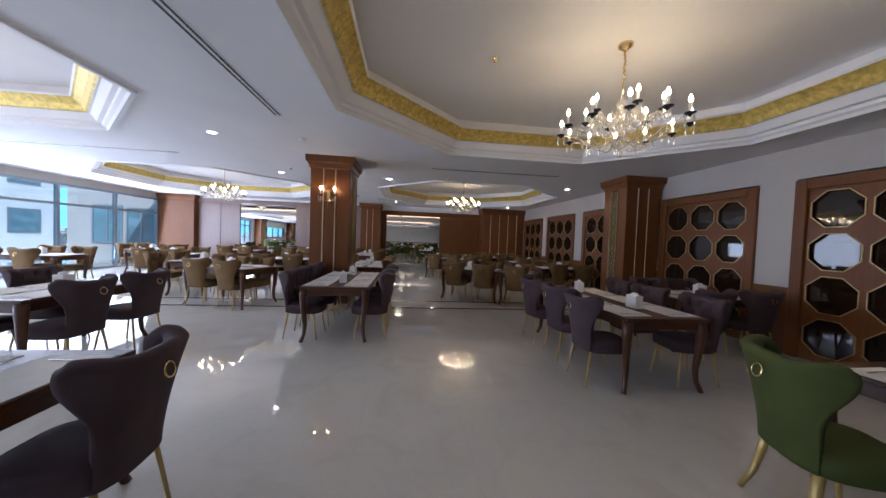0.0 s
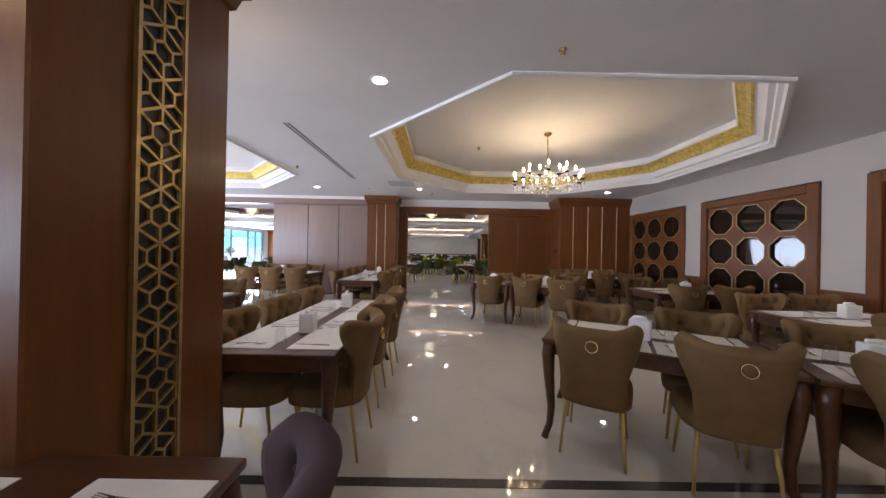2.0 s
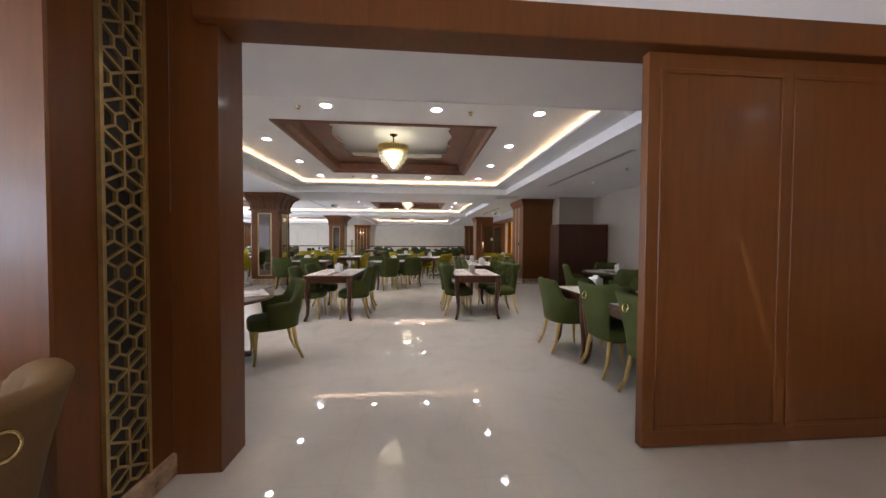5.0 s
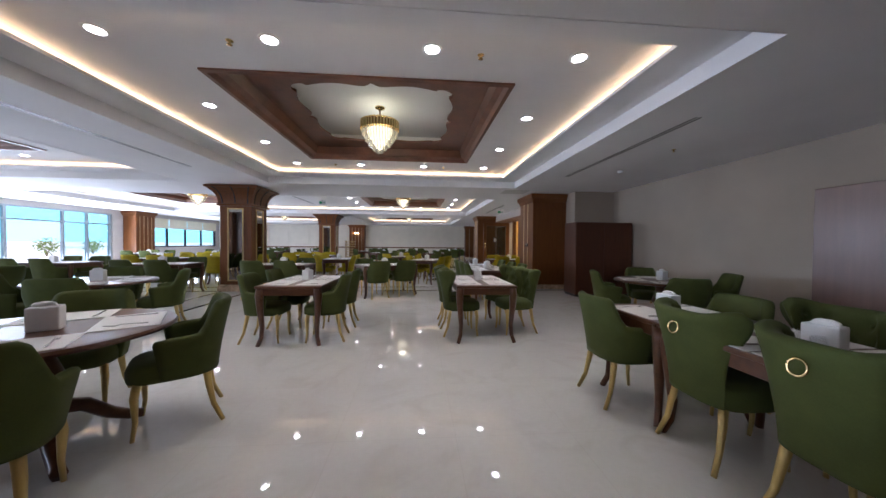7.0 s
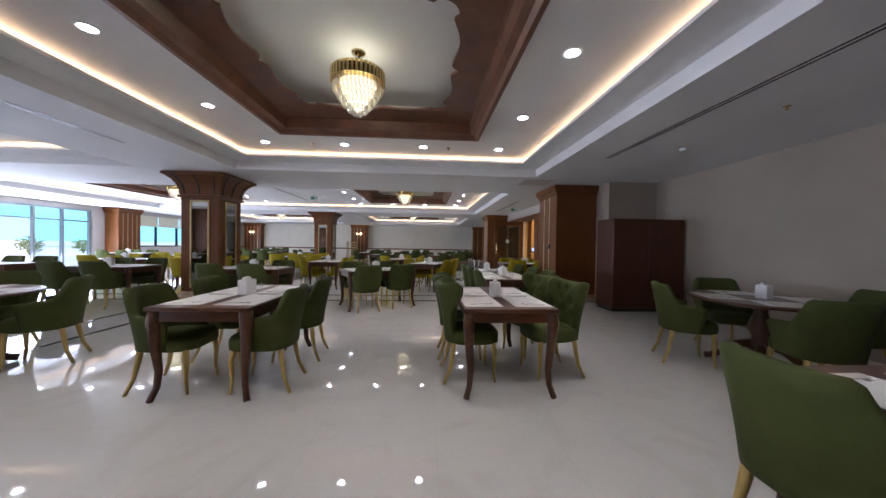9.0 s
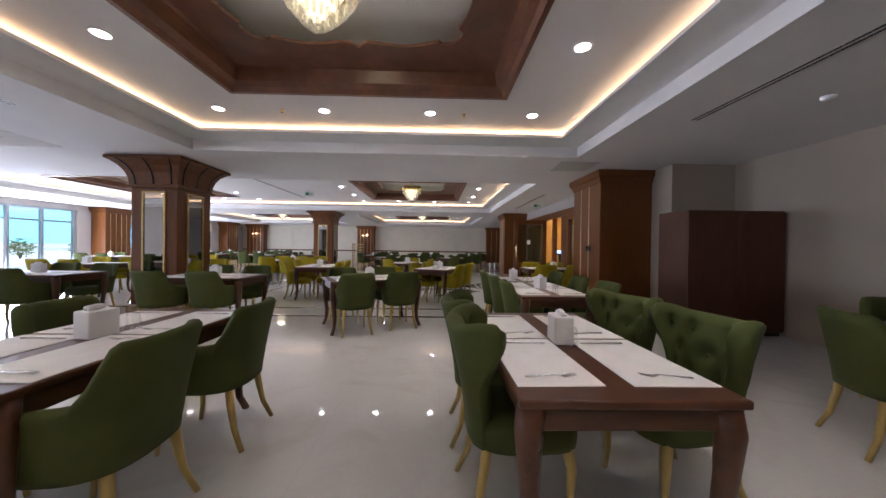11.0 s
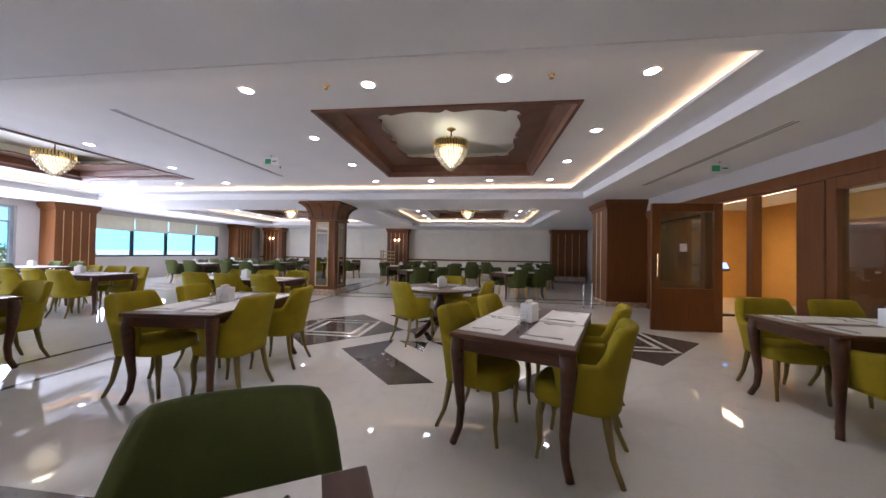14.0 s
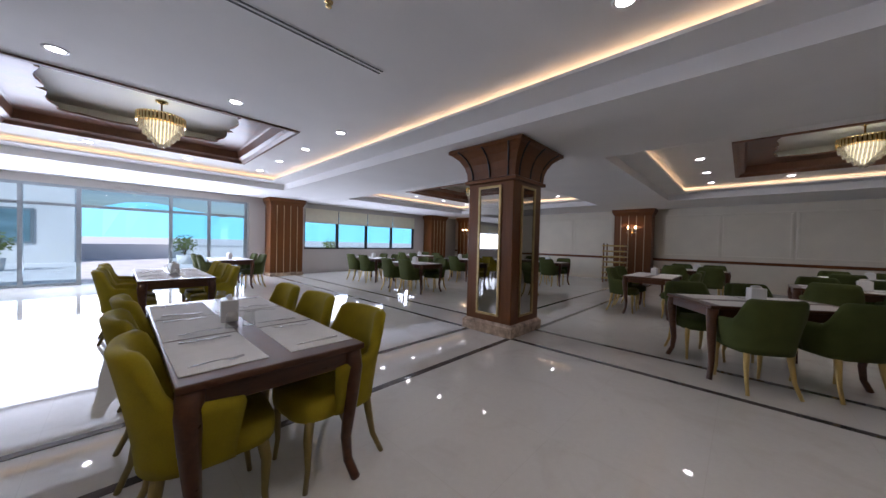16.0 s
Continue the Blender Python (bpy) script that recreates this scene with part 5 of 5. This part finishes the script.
DROP = mesh_of(crystal_drop(0.10, 0.012), "crystal_drop", CRYSTAL)


def candle(parent, p):
    for nm, me in (("drip_cup", CUP), ("candle", CAND), ("bulb", FLAME)):
        o = part(nm, me, None, parent)
        o.location = Vector(p) + Vector((0, 0, {"drip_cup": 0, "candle": 0.005, "bulb": 0.095}[nm]))


def crystal_chandelier(x, y, ztop):
    """Crystal arm chandelier; origin at the lowest ball."""
    c = thing("crystal_chandelier", "crystal arm chandelier with lit candle bulbs", "chandelier", "crystal chandeliers", at=pose(x, y, 2.34))
    h = ztop - 2.34
    bm = bmesh.new()
    lathe(bm, [(0.07, h), (0.068, h - 0.02), (0.03, h - 0.05), (0.008, h - 0.06)], 16)
    part("canopy", bm, BRASS, c, "brass ceiling rose", True)
    bm = bmesh.new()
    k, z = 0, h - 0.05
    while z > 0.62:
        tube(bm, [(0.012 * math.cos(k * 1.57), 0.012 * math.sin(k * 1.57), z), (0, 0, z - 0.02), (-0.012 * math.cos(k * 1.57), -0.012 * math.sin(k * 1.57), z - 0.042)], 0.008, 6)
        z -= 0.035
        k += 1
    part("chain", bm, BRASS, c, "brass chain")
    bm = bmesh.new()
    lathe(bm, [(0.005, 0.0), (0.035, 0.03), (0.012, 0.07), (0.06, 0.11), (0.09, 0.14), (0.03, 0.18), (0.02, 0.24), (0.05, 0.30), (0.025, 0.36), (0.018, 0.46), (0.06, 0.52), (0.02, 0.58), (0.01, 0.64)], 14)
    part("stem", bm, CRYSTAL, c, "turned crystal stem", True)
    for tier, (R, z0, n, off) in enumerate(((0.56, 0.27, 12, 0), (0.34, 0.40, 6, 15))):
        bm = bmesh.new()
        pts = []
        for q in range(9):
            u = q / 8
            pts.append((0.03 + (R - 0.03) * u, 0, 0.20 + tier * 0.15 - 0.10 * math.sin(math.pi * min(1, u * 1.5)) + (z0 - 0.20 - tier * 0.15) * u ** 2))
        tube(bm, pts, 0.011, 6)
        arm = mesh_of(bm, "arm", CRYSTAL, True)
        for i in range(n):
            a = radians(off + i * 360 / n)
            o = part("arm", arm, None, c)
            o.rotation_euler[2] = a
            e = (R * math.cos(a), R * math.sin(a), z0)
            candle(c, e)
            for k in range(1, 4):
                d = part("crystal_drop", DROP, None, c)
                d.location = (R * (0.25 * k) * math.cos(a + 0.26), R * (0.25 * k) * math.sin(a + 0.26), z0 + 0.10 - 0.045 * k + 0.10 * (1 - tier))
            for dx in (-0.03, 0.03):
                d = part("crystal_drop", DROP, None, c)
                d.location = (e[0] + dx * math.cos(a), e[1] + dx * math.sin(a), z0 - 0.01)
            d = part("crystal_drop", DROP, None, c)
            d.location = (0.62 * R * math.cos(a), 0.62 * R * math.sin(a), pts[5][2])
    return c


ch = crystal_chandelier(3.0, 6.98, 3.45)
for x, y in ((3.2, -0.75), (-4.7, 6.98), (-4.75, -0.75)):
    copy_thing(ch, pose(x, y, 2.34))


def drum_chandelier(x, y):
    c = thing("drum_chandelier", "gold crowned crystal basket chandelier, lit", "chandelier", "gold crystal chandeliers", at=pose(x, y, 2.73))
    bm = bmesh.new()
    lathe(bm, [(0.08, 0.749), (0.078, 0.73), (0.03, 0.71), (0.012, 0.70), (0.012, 0.50)], 16)
    part("canopy", bm, BRASS, c, "brass ceiling rose", True)
    bm = bmesh.new()
    lathe(bm, [(0.325, 0.46), (0.325, 0.475), (0.31, 0.475), (0.31, 0.46)], 36)
    lathe(bm, [(0.325, 0.60), (0.325, 0.615), (0.31, 0.615), (0.31, 0.60)], 36)
    for k in range(6):
        tube(bm, [(0, 0, 0.607), (0.315 * math.cos(k * math.pi / 3), 0.315 * math.sin(k * math.pi / 3), 0.607)], 0.006, 6)
    part("drum_frame", bm, BRASS, c)
    slat = mesh_of(boxm(-0.016, 0.016, -0.004, 0.004, 0.455, 0.62, bevel=0.003), "gold_slat", BRASS)
    for i in range(40):
        a = radians(i * 9)
        o = part("gold_slat", slat, None, c)
        o.matrix_basis = pose(0.33 * math.cos(a), 0.33 * math.sin(a), 0.0, 0, 0, i * 9 + 90)
    bm = bmesh.new()
    lathe(bm, [(0.23, 0.47), (0.20, 0.36), (0.145, 0.26), (0.08, 0.165), (0.03, 0.09), (0.004, 0.08)], 24)
    part("lamp_core", bm, LAMPCORE, c, "glowing inner lamp", True)
    for R, z0, hh, n in ((0.29, 0.46, 0.14, 38), (0.235, 0.36, 0.14, 30), (0.175, 0.26, 0.12, 22), (0.11, 0.165, 0.10, 14), (0.045, 0.09, 0.08, 6)):
        pr = mesh_of(rings(bmesh.new(), [[(s * math.cos(q * 1.0472), s * math.sin(q * 1.0472), z) for q in range(6)] for s, z in ((0.017, 0), (0.019, -hh * 0.75), (0.003, -hh))]), "crystal_prism", CRYSTAL)
        for i in range(n):
            o = part("crystal_prism", pr, None, c)
            o.location = (R * math.cos(6.2832 * i / n), R * math.sin(6.2832 * i / n), z0)
    for o in c.children:
        if o.name.split(".")[0] != "canopy":
            o.matrix_basis = Matrix.Diagonal((0.92, 0.92, 0.83, 1)) @ o.matrix_basis
    return c


dc = drum_chandelier(0.71, 15.85)
DRUM_LAMP = bpy.data.lights.new("drum_lamp", "POINT")
DRUM_LAMP.energy, DRUM_LAMP.color, DRUM_LAMP.shadow_soft_size = 11, (1.0, 0.95, 0.60), 0.2
for x, y in BAYS:
    if (x, y) != BAYS[0]:
        copy_thing(dc, pose(x - 0.04, y + 0.13, 2.73))
    lamp = new("drum_lamp", DRUM_LAMP)
    lamp.location = (x - 0.04, y + 0.13, 3.22)


def sconce(x, y, z, rz):
    s = thing("wall_sconce", "brass and crystal wall sconce with two lit candles", "wall lamp", "wall sconces", at=pose(x, y, z, 0, 0, rz))
    part("backplate", boxm(-0.03, 0.03, -0.02, 0.0, -0.12, 0.10, bevel=0.008), BRASS, s)
    for sx in (-1, 1):
        bm = bmesh.new()
        tube(bm, [(0, -0.02, -0.06), (sx * 0.06, -0.07, -0.12), (sx * 0.12, -0.11, -0.08), (sx * 0.125, -0.115, 0.0)], 0.009, 6)
        part("arm", bm, BRASS, s, smooth=True)
        candle(s, (sx * 0.125, -0.115, 0.0))
        for k in range(3):
            d = part("crystal_drop", DROP, None, s)
            d.location = (sx * (0.09 + 0.035 * k), -0.11, -0.02 - 0.02 * (k == 1))
    d = part("crystal_drop", DROP, None, s)
    d.location = (0, -0.06, -0.13)
    return s


sc = sconce(-0.40, 2.52, 2.21, 0)
for x, y, z, r in ((-0.4, 3.40, 2.21, 180), (-3.7, YN - 0.50, 1.95, 0), (-11.8, YN - 0.50, 1.95, 0)):
    copy_thing(sc, pose(x, y, z, 0, 0, r))
